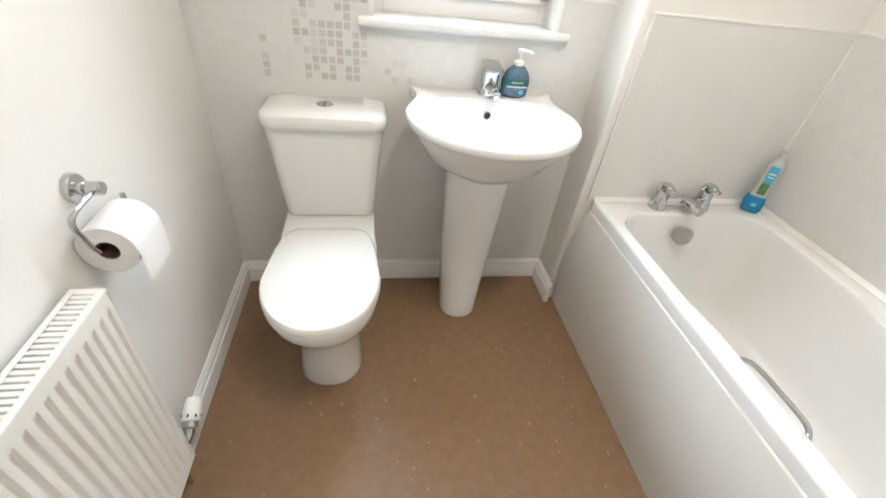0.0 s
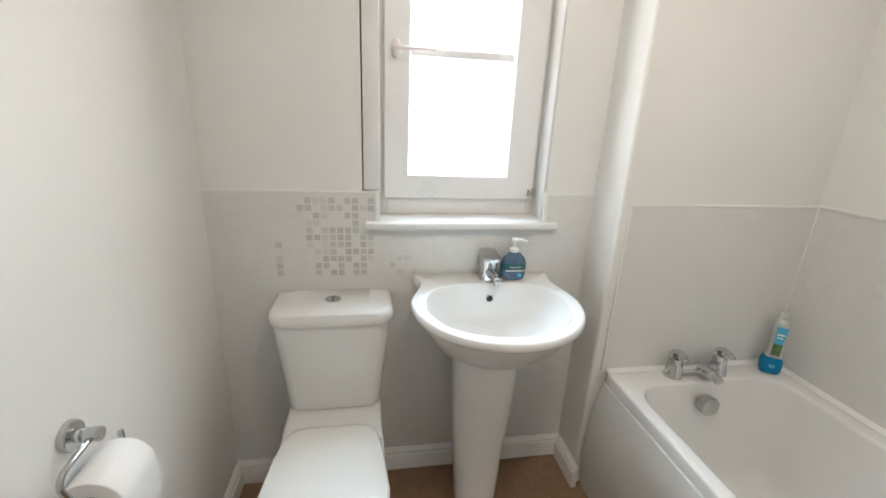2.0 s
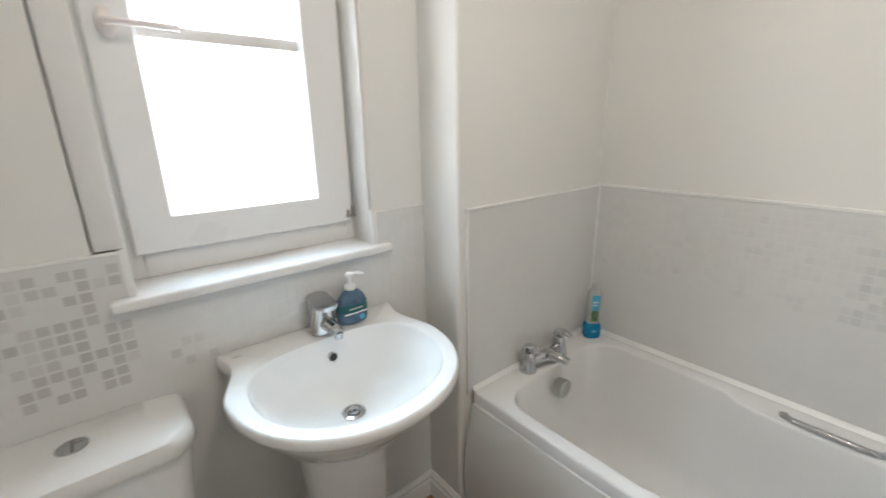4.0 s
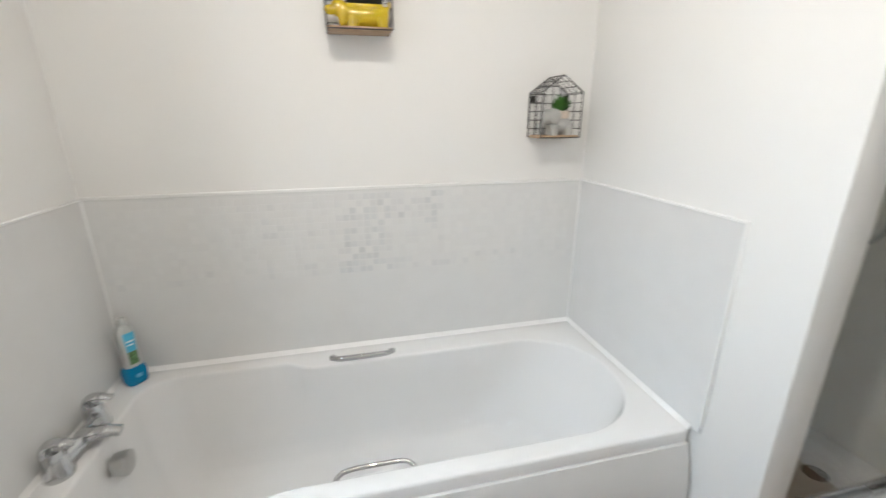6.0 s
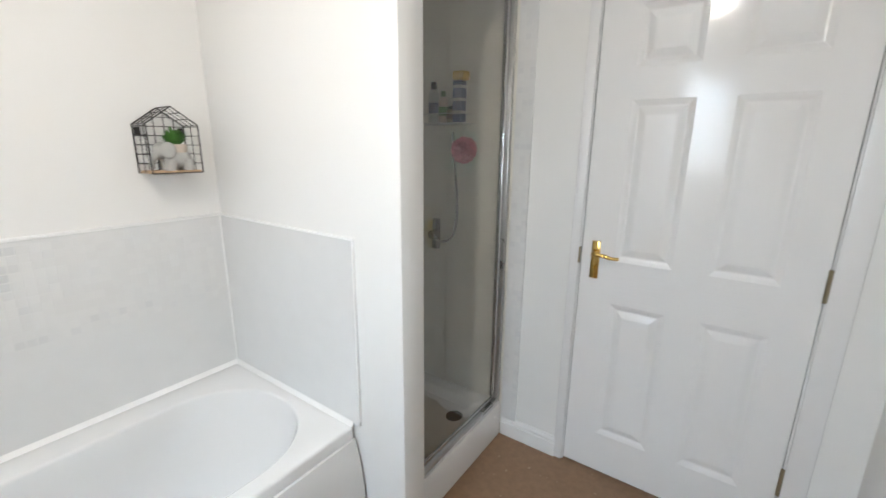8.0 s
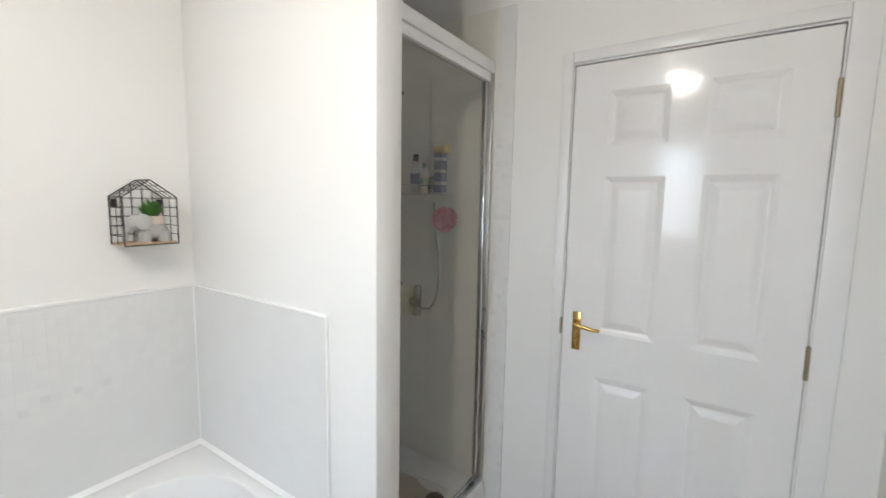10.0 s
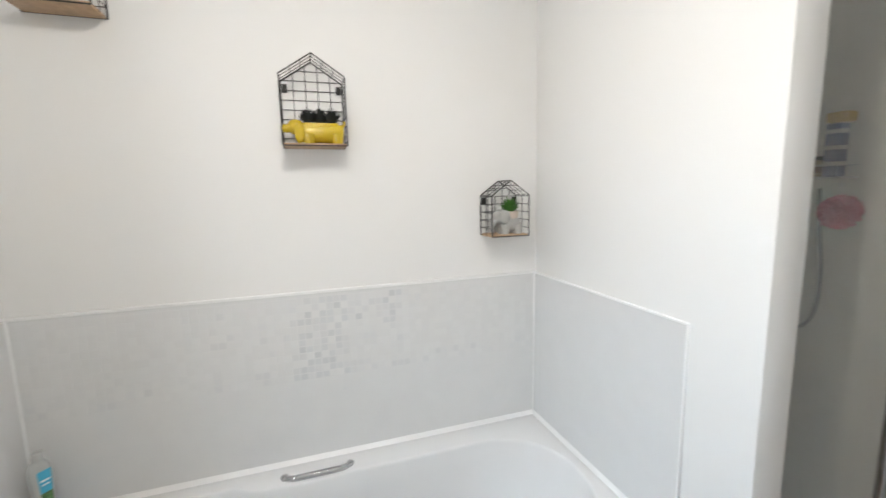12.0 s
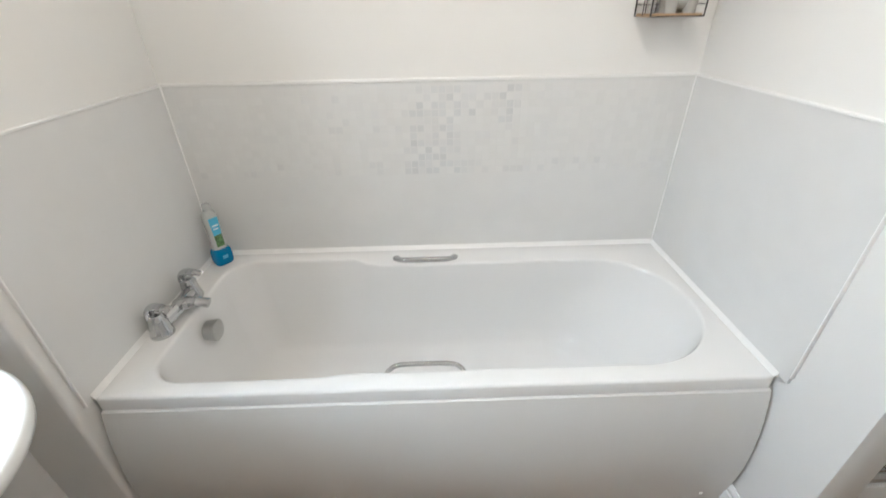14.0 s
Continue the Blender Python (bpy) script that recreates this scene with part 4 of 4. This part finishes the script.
def build_elephant_planter():
    rnd = random.Random(5)
    z, y, x = 1.294, -1.715, 1.966
    d = thing("elephant_planter", (x, y, z), "grey stoneware elephant planter with a green succulent", "planter")
    m = bmesh.new()
    blob(m, (x, -1.728, z + 0.037), (0.030, 0.046, 0.030), 20)
    for ly in (-1.702, -1.755):
        for lx in (-0.015, 0.015):
            tube(m, [(x + lx, ly, z), (x + lx, ly, z + 0.012), (x + lx, ly, z + 0.035)], [0.0155, 0.0165, 0.020], 14)
    blob(m, (x - 0.004, -1.678, z + 0.060), (0.022, 0.022, 0.025), 18)
    for ex in (-0.028, 0.020):
        blob(m, (x + ex, -1.694, z + 0.064), (0.006, 0.024, 0.026), 18)
    tube(m, spline([(x - 0.006, -1.664, z + 0.052), (x - 0.008, -1.653, z + 0.034), (x - 0.008, -1.650, z + 0.016), (x - 0.008, -1.655, z + 0.007)]), [0.012] * 7 + [0.009] * 6 + [0.006] * 6, 10)
    part("elephant_figure", m, STONE, d)
    m = bmesh.new()
    lathe(m, [(0.026, 0.055), (0.030, 0.062), (0.031, 0.082), (0.028, 0.083), (0.026, 0.074)], (x, -1.732, z), 22, "Z", 0.85, 1.0)
    part("pot_rim", m, STONE_W, d, "cream rim of the planter")
    m = bmesh.new()
    tuft(m, (x, -1.728, z + 0.076), 150, 0.062, 0.034, rnd, 0.0042)
    part("plant", m, LEAF, d, "green spiky succulent")


build_dog_planter()
build_elephant_planter()


# ---- toilet roll and radiator ----
def build_roll():
    h = thing("toilet_roll_holder", (0, -0.69, 0.824), "chrome wall-mounted toilet roll holder", "roll holder")
    m = bmesh.new()
    lathe(m, [(0.027, 0.0005), (0.027, 0.009), (0.025, 0.012), (0.012, 0.013), (0.011, 0.022), (0.0125, 0.024), (0.0125, 0.050), (0.011, 0.052)], (0, -0.690, 0.824), 24, "X")
    part("mount", m, CHROME, h)
    m = bmesh.new()
    tube(m, spline([(0.038, -0.690, 0.822), (0.038, -0.730, 0.820), (0.038, -0.765, 0.816), (0.039, -0.778, 0.802), (0.042, -0.774, 0.775), (0.046, -0.768, 0.748), (0.048, -0.755, 0.738), (0.048, -0.70, 0.737), (0.048, -0.655, 0.737), (0.047, -0.640, 0.742), (0.044, -0.634, 0.760), (0.042, -0.632, 0.780)]), 0.0052, 10)
    part("arm", m, CHROME, h)
    r = thing("toilet_roll", (0.052, -0.70, 0.725), "white toilet paper roll on the holder", "toilet roll")
    m = bmesh.new()
    c = (0.0530, 0, 0.730)
    ya, yb = -0.752, -0.650
    prof = [(0.020, ya + 0.001), (0.0488, ya), (0.0503, ya + 0.002), (0.0503, yb - 0.002), (0.0488, yb), (0.020, yb - 0.001)]
    lathe(m, prof + [prof[0]], c, 40, "Y")
    bmesh.ops.delete(m, geom=[f for f in m.faces if len(f.verts) > 4], context="FACES")
    part("paper", m, PAPER, r)
    m = bmesh.new()
    lathe(m, [(0.0196, ya + 0.0015), (0.0196, yb - 0.0015), (0.0185, yb - 0.0015), (0.0185, ya + 0.0015), (0.0196, ya + 0.0015)], c, 28, "Y")
    bmesh.ops.delete(m, geom=[f for f in m.faces if len(f.verts) > 4], context="FACES")
    part("core", m, CARD, r, "brown cardboard core")
    m = bmesh.new()
    pts = [(c[0] + 0.0509 * math.cos(a), c[2] + 0.0509 * math.sin(a)) for a in (radians(70 - 12 * k) for k in range(7))] + [(0.1042, 0.705), (0.1040, 0.680), (0.103, 0.655)]
    loft(m, [[(x, y, zz) for x, zz in pts] for y in (ya + 0.001, yb - 0.001)], False, False, False)
    bmesh.ops.solidify(m, geom=m.faces[:], thickness=0.0006)
    part("loose_sheet", m, PAPER, r)


build_roll()


def build_radiator():
    y0, y1, z0, z1, xf, xb = -1.518, -0.817, 0.112, 0.698, 0.068, 0.017
    r = thing("radiator", (0.05, (y0 + y1) / 2, z0), "white enamelled panel radiator with vertical ribs", "radiator")
    ribs = 27
    m = bmesh.new()
    n = ribs * 6
    rows = []
    for zi, depth in ((z0, 0.0), (z0 + 0.030, 0.0), (z0 + 0.048, 1.0), (z1 - 0.048, 1.0), (z1 - 0.030, 0.0), (z1, 0.0)):
        row = []
        for i in range(n + 1):
            y = -0.8225 - 0.0249 * i / 6
            ph = (i % 6)
            g = {0: 1, 1: 1, 2: 0.85, 3: 0.05, 4: 0.05, 5: 0.85}[ph] if i < n else 1
            row.append((xf - 0.007 * depth * (1 - g) if depth else xf, y, zi))
        rows.append([(xf, y1 - 0.001, zi)] + row + [(xf, y0 + 0.001, zi)])
    loft(m, rows, False, False, False)
    bmesh.ops.solidify(m, geom=m.faces[:], thickness=0.002)
    part("front_panel", m, RADW, r, smooth=25)
    part("back_panel", cube(xb, xb + 0.006, y0 + 0.02, y1 - 0.02, z0 + 0.02, z1 - 0.02), RADW, r)
    for ya, yb in ((y1 - 0.004, y1), (y0, y0 + 0.004)):
        part("side_cover", cube(xb - 0.004, xf, ya, yb, z0 + 0.008, z1, bevel=0.001), RADW, r)
    m = bmesh.new()
    box(m, xf - 0.010, xf + 0.001, y0, y1, z1 - 0.004, z1 + 0.002, bevel=0.0015)
    box(m, xb - 0.004, xb + 0.006, y0, y1, z1 - 0.004, z1 + 0.002, bevel=0.0015)
    box(m, xb + 0.006, xf - 0.010, y1 - 0.014, y1, z1 - 0.004, z1 + 0.002, bevel=0.0015)
    box(m, xb + 0.006, xf - 0.010, y0, y0 + 0.014, z1 - 0.004, z1 + 0.002, bevel=0.0015)
    g = part("top_grille", m, RADW, r)
    y = y1 - 0.0155
    while y > y0 + 0.02:
        part("slat", cube(xb + 0.005, xf - 0.009, y - 0.0080, y, z1 - 0.006, z1 + 0.0005, bevel=0.001), RADW, g)
        y -= 0.0115
    m = bmesh.new()
    for i in range(ribs * 2):
        yy = y1 - 0.03 + (y0 - y1 + 0.06) * i / (ribs * 2 - 1)
        box(m, xb + 0.008, xf - 0.014, yy - 0.0006, yy + 0.0006, z0 + 0.05, z1 - 0.012)
    part("convector_fins", m, RADW, r)
    m = bmesh.new()
    # The valve's head leans away from the radiator along the wall.
    root, lean = Vector((0.048, -0.765, 0.153)), Matrix.Rotation(radians(-60), 4, "X")
    place = Matrix.Translation(root) @ lean
    tube(m, [root, (0.048, root.y - 0.014, root.z - 0.010), (0.047, root.y - 0.032, 0.138), (0.045, y1 - 0.008, 0.138)], [0.014, 0.012, 0.010, 0.010], 14)
    tube(m, [(0.036, y1 - 0.020, 0.0), (0.036, y1 - 0.020, 0.140)], 0.007, 12)
    v = part("valve", m, CHROME, r, "chrome radiator valve")
    m = bmesh.new()
    lathe(m, [(0.020, 0.014), (0.0240, 0.016), (0.0240, 0.036), (0.0225, 0.040), (0.0205, 0.064), (0.015, 0.074), (0.004, 0.076)], (0, 0, 0), 24)
    bmesh.ops.transform(m, matrix=place, verts=m.verts)
    cap = part("thermostat_cap", m, WHITEP, v, "white thermostat cap")
    for k in range(8):
        q = bmesh.new()
        box(q, -0.0025, 0.0025, -0.0008, 0.0008, -0.0035, 0.0035, bevel=0.0005)
        a = 2 * math.pi * k / 8
        bmesh.ops.transform(q, matrix=place @ Matrix.Rotation(a, 4, "Z") @ Matrix.Translation((0, -0.0240, 0.027)), verts=q.verts)
        part("grip_slot", q, DARK, cap)
    m = bmesh.new()
    lathe(m, [(0.0150, -0.004), (0.0205, 0.0), (0.0205, 0.012), (0.018, 0.0145)], (0, 0, 0), 18)
    bmesh.ops.transform(m, matrix=place, verts=m.verts)
    part("collar", m, SATIN, v)


build_radiator()


# ---- shower ----
structure("tiling_shower_south", cube(1.236, E - 0.001, S, S + 0.008, 0.0, H - 0.2), SHOWERW, "pale shower wall tiling", "wall tiling")
strip_south = panel_slab("tiling_south_return", [(1.160, 1.236, S, S + 0.008, 0.0, H - 0.2)], "narrow mosaic tile strip beside the shower")
structure("tiling_shower_east", cube(E - 0.009, E, S + 0.008, -1.984, 0.15, H - 0.2), SHOWERW, "pale shower wall tiling", "wall tiling")
structure("tiling_shower_north", cube(1.30, E - 0.009, -1.984, -1.975, 0.15, H - 0.2), SHOWERW, "pale shower wall tiling", "wall tiling")


def build_shower():
    t = thing("shower_tray", (1.6, -2.35, 0), "white shower tray with a raised front edge", "shower tray")
    m = bmesh.new()

    def rr(d, z, r=0.01):
        return round_rect(1.236 + d, E - 0.010 - d, S + 0.009 + d, -1.986 - d, (r,) * 4, z)
    loft(m, [rr(0, 0.0), rr(0, 0.160), rr(0.004, 0.170), rr(0.065, 0.170), rr(0.075, 0.160, 0.04), rr(0.095, 0.128, 0.06), rr(0.20, 0.120, 0.05)])
    part("tray", m, ACRYLIC, t)
    m = bmesh.new()
    lathe(m, [(0.042, 0.119), (0.042, 0.124), (0.034, 0.128), (0.004, 0.128)], (1.397, -2.548, 0), 24)
    part("waste", m, DARK, t, "dark shower waste")
    m = bmesh.new()
    lathe(m, [(0.006, 1.234), (0.006, 1.238), (0.002, 1.232)], (0, -2.66, 0.12), 10, "X")
    part("screw_cap", m, WHITEP, t)
    e = thing("shower_door", (1.26, -2.35, 0.17), "framed glass shower door with chrome profiles", "shower door")
    part("bottom_rail", cube(1.250, 1.292, S + 0.009, -1.976, 0.170, 0.190, bevel=0.003), SATIN, e)
    part("sill_bar", cube(1.262, 1.278, S + 0.04, -1.976, 0.191, 0.212, bevel=0.003), CHROME, e)
    part("top_rail", cube(1.246, 1.292, S + 0.009, -1.976, 1.966, 2.012, bevel=0.004), UPVC, e, "white top rail")
    part("top_channel", cube(1.254, 1.284, S + 0.030, -1.976, 1.930, 1.965, bevel=0.003), UPVC, e)
    part("wall_post", cube(1.246, 1.290, S + 0.009, S + 0.034, 0.190, 1.966, bevel=0.005), SATIN, e)
    part("hinge_post", cube(1.256, 1.282, S + 0.036, S + 0.062, 0.212, 1.930, bevel=0.007), CHROME, e)
    part("latch_post", cube(1.246, 1.290, -2.000, -1.976, 0.190, 1.966, bevel=0.005), SATIN, e)
    g = part("glass", cube(1.266, 1.272, S + 0.060, -2.000, 0.212, 1.930), GLASSM, e)
    g.visible_shadow = False
    k = thing("shower_mixer", (1.63, S, 0.95), "chrome shower valve with a riser rail and hose", "shower")
    m = bmesh.new()
    tube(m, [(1.74, S + 0.045, 1.02), (1.74, S + 0.045, 1.96)], 0.009, 12)
    for z in (1.03, 1.95):
        tube(m, [(1.74, S + 0.008, z), (1.74, S + 0.045, z)], 0.011, 12)
    part("riser_rail", m, CHROME, k)
    m = bmesh.new()
    tube(m, spline([(1.74, S + 0.045, 1.955), (1.735, S + 0.12, 1.965), (1.73, S + 0.20, 1.95)]), 0.008, 10)
    lathe(m, [(0.012, 1.955), (0.045, 1.940), (0.045, 1.930)], (1.73, S + 0.20, 0), 20)
    part("shower_head", m, CHROME, k)
    m = bmesh.new()
    box(m, 1.612, 1.648, S + 0.008, S + 0.030, 0.885, 1.035, bevel=0.004)
    lathe(m, [(0.022, S + 0.03), (0.022, S + 0.06), (0.018, S + 0.065)], (1.63, 0, 0.96), 18, "Y")
    part("valve", m, CHROME, k)
    m = bmesh.new()
    tube(m, spline([(1.52, S + 0.05, 1.44), (1.508, S + 0.05, 1.30), (1.492, S + 0.05, 1.15), (1.495, S + 0.05, 1.03), (1.525, S + 0.05, 0.955), (1.575, S + 0.05, 0.932), (1.63, S + 0.045, 0.94)], 8), 0.0065, 8)
    part("hose", m, CHROME, k)
    c = thing("shower_caddy", (1.56, S + 0.06, 1.48), "wire shelf with toiletries on the shower wall", "shower shelf")
    m = bmesh.new()
    for yy in (S + 0.012, S + 0.10):
        tube(m, [(1.44, yy, 1.475), (1.70, yy, 1.475)], 0.003, 8)
        tube(m, [(1.44, yy, 1.515), (1.70, yy, 1.515)], 0.002, 8)
    for xx in (1.44, 1.70):
        tube(m, [(xx, S + 0.012, 1.475), (xx, S + 0.10, 1.475)], 0.003, 8)
    for i in range(1, 12):
        xx = 1.44 + 0.26 * i / 12
        tube(m, [(xx, S + 0.012, 1.475), (xx, S + 0.10, 1.475)], 0.0014, 6)
    tube(m, spline([(1.458, S + 0.06, 1.475), (1.456, S + 0.065, 1.455), (1.447, S + 0.065, 1.450), (1.443, S + 0.065, 1.462)]), 0.002, 6)
    part("wire_rack", m, SATIN, c)
    for x, r, h, mt, cap, lab in [(1.618, 0.024, 0.175, STONE, DARK, "grey shampoo bottle with a dark cap"), (1.566, 0.021, 0.135, STONE_W, LABELG, "printed cream toiletry bottle"), (1.526, 0.018, 0.07, OLDBRASS, DARK, "short brown toiletry jar")]:
        t2 = thing("toiletry_bottle", (x, S + 0.058, 1.478), lab, "bottle", "toiletries in the shower")
        m = bmesh.new()
        lathe(m, [(r * 0.9, 1.4785), (r, 1.484), (r, 1.478 + h * 0.72), (r * 0.5, 1.478 + h * 0.82)], (x, S + 0.058, 0), 18)
        bd = part("body", m, mt, t2)
        m = bmesh.new()
        lathe(m, [(r * 1.02, 1.478 + h * 0.22), (r * 1.02, 1.478 + h * 0.5)], (x, S + 0.058, 0), 18)
        part("label", m, NAVY if mt is STONE else LABELG if mt is STONE_W else CARD, bd)
        m = bmesh.new()
        lathe(m, [(r * 0.55, 1.478 + h * 0.82), (r * 0.55, 1.478 + h)], (x, S + 0.058, 0), 14)
        part("cap", m, cap, t2)
    t2 = thing("toiletry_pack", (1.482, S + 0.058, 1.478), "blue and white patterned toiletry pack", "pack", "toiletries in the shower")
    part("pack_body", cube(1.460, 1.504, S + 0.035, S + 0.080, 1.4785, 1.650, bevel=0.004), NAVY, t2)
    for i in range(3):
        part("print_band", cube(1.459, 1.5045, S + 0.034, S + 0.081, 1.512 + 0.052 * i, 1.528 + 0.052 * i, bevel=0.004), STONE, t2)
    t3 = thing("sponge", (1.475, S + 0.058, 1.65), "ochre bath sponge on a blue pack", "sponge", "toiletries in the shower")
    part("sponge_block", cube(1.444, 1.506, S + 0.030, S + 0.084, 1.6505, 1.686, bevel=0.008), GOLDCAP, t3)
    rnd = random.Random(9)
    p = thing("bath_puff", (1.447, S + 0.065, 1.36), "pink netting bath puff hanging from the shelf", "bath puff")
    m = bmesh.new()
    for _ in range(130):
        d = Vector((rnd.gauss(0, 1), rnd.gauss(0, 1), rnd.gauss(0, 1))).normalized()
        c0 = Vector((1.447, S + 0.066, 1.362)) + d * 0.036
        u = d.orthogonal().normalized()
        v = d.cross(u)
        a = rnd.uniform(0, 6.28)
        u, v = u * math.cos(a) + v * math.sin(a), v * math.cos(a) - u * math.sin(a)
        rows = []
        for j in range(5):
            s = (j / 4 - 0.5) * 0.034
            rows.append([c0 + u * s + d * 0.004 * math.sin(j * 2.5), c0 + u * s + d * (0.018 + 0.004 * math.sin(j * 2.1)) + v * 0.008 * math.sin(j * 1.7)])
        loft(m, rows, False, False, False)
    blob(m, (1.447, S + 0.066, 1.362), (0.040, 0.040, 0.041))
    part("netting", m, PINK, p)
    m = bmesh.new()
    tube(m, [(1.447, S + 0.066, 1.395), (1.447, S + 0.066, 1.43), (1.447, S + 0.065, 1.452)], 0.0015, 6)
    part("cord", m, WHITEP, p)


build_shower()

# ---- ceiling spotlight ----
d = thing("ceiling_spotlight", (LAMP_AT[0], LAMP_AT[1], H), "round white ceiling fitting with three spot lamps", "ceiling light")
m = bmesh.new()
lathe(m, [(0.200, H - 0.0005), (0.200, H - 0.014), (0.192, H - 0.020), (0.01, H - 0.021)], (LAMP_AT[0], LAMP_AT[1], 0), 36)
part("base_plate", m, GLOSS, d)
for lx, ly in SPOTS:
    m = bmesh.new()
    lathe(m, [(0.012, H - 0.018), (0.012, H - 0.045), (0.026, H - 0.055), (0.032, H - 0.100), (0.028, H - 0.100), (0.022, H - 0.060)], (lx, ly, 0), 20)
    head = part("lamp_head", m, GLOSS, d)
    m = bmesh.new()
    lathe(m, [(0.024, H - 0.080), (0.026, H - 0.088), (0.004, H - 0.092)], (lx, ly, 0), 18)
    part("bulb", m, bulb, head)

# ---- mosaic pieces ----
rng = random.Random(11)


def bump_at(v, c, w):
    return math.exp(-((v - c) / w) ** 2)


# Motifs of the grey tiles, row by row; #: grey, +: faint grey.
MOTIF_EAST = [
    "..++##.#++....##..", "...+.+#.++...#.+..", "..#.##.#+.....#+..", "+##.##.#.#....#...", "..+++.#......##...", ".##++##...........",
    ".#.+#.#+..........", ".##+#.#+..........", "++.#.#++..........", "..####............", ".##..##..+........", "##.##..#++.+..++++",
]
MOTIF_NORTH = [
    "#.##.#++#....", "#+#.##+.##...", "..##..+#.....", "..#....++....", "..####+.#....", "##.###+##....",
    "+#.###+.+...#", "####.#++.....", "+#.####.....+", ".##.#.##....#", ".##.##.#....#",
]


def motif(rows, start):
    def mark(c, r):
        k = c - start
        return rows[r][k] if r < len(rows) and 0 <= k < len(rows[r]) else "."
    return mark


def scatter(mark, chance, only="+"):
    """The motif, and a few more faint tiles round it."""
    def both(c, r):
        m = mark(c, r)
        return m if m != "." else only if rng.random() < chance(c, r) else "."
    return both


mosaic(east, (2.022, -0.19, TT - 0.012), (0, -1, 0), (-1, 0, 0), 68, 12, TILE_EAST,
       scatter(motif(MOTIF_EAST, 30), lambda c, r: 0.16 * bump_at(c, 35, 13) + 0.16 * (r > 9)),
       lambda c, r: 23 <= c < 48)
mosaic(north, (0.514, -0.008, TT - 0.014), (-1, 0, 0), (0, -1, 0), 20, 11, TILE_NORTH, motif(MOTIF_NORTH, 0))
mosaic(north, (1.122, -0.008, TT - 0.014), (1, 0, 0), (0, -1, 0), 6, 11, TILE_NORTH, lambda c, r: ".", lambda c, r: False)
mosaic(north, (0.538, -0.008, TT - 0.014 - 5 * PITCH), (1, 0, 0), (0, -1, 0), 23, 6, TILE_NORTH, scatter(lambda c, r: ".", lambda c, r: 0.35 * bump_at(c, 1, 3) * (r > 2)),
       lambda c, r: False)
mosaic(strip_south, (1.232, S + 0.008, 1.93), (-1, 0, 0), (0, 1, 0), 3, 70, TILE_EAST, scatter(lambda c, r: ".", lambda c, r: 0.22), lambda c, r: False)

for parent, origin, right, normal, cols, rows, tones, mark, single in mosaic_jobs:
    up = Vector((0, 0, 1))
    basis = Matrix((right, normal.cross(right), normal)).transposed()
    verts, faces = [], []
    for c in range(cols):
        for r in range(rows):
            tone = mark(c, r)
            p = origin + right * PITCH * (c + 0.5) - up * PITCH * (r + 0.5)
            if single(c, r) or tone != ".":
                ob = new("mosaic_tile", tones.get(tone, TILE_L))
                ob.matrix_world = Matrix.Translation(p) @ basis.to_4x4()
                ob.parent = parent
            else:
                n = len(verts)
                verts += [tuple(p + basis @ v.co) for v in TILE_L.vertices]
                faces += [tuple(n + i for i in f.vertices) for f in TILE_L.polygons]
    if verts:
        me = bpy.data.meshes.new("mosaic_sheet")
        me.from_pydata(verts, [], faces)
        me.materials.append(MOSAIC_J)
        ob = new("mosaic_sheet", me)
        ob.parent = parent
        ob["kind"] = "stuff"
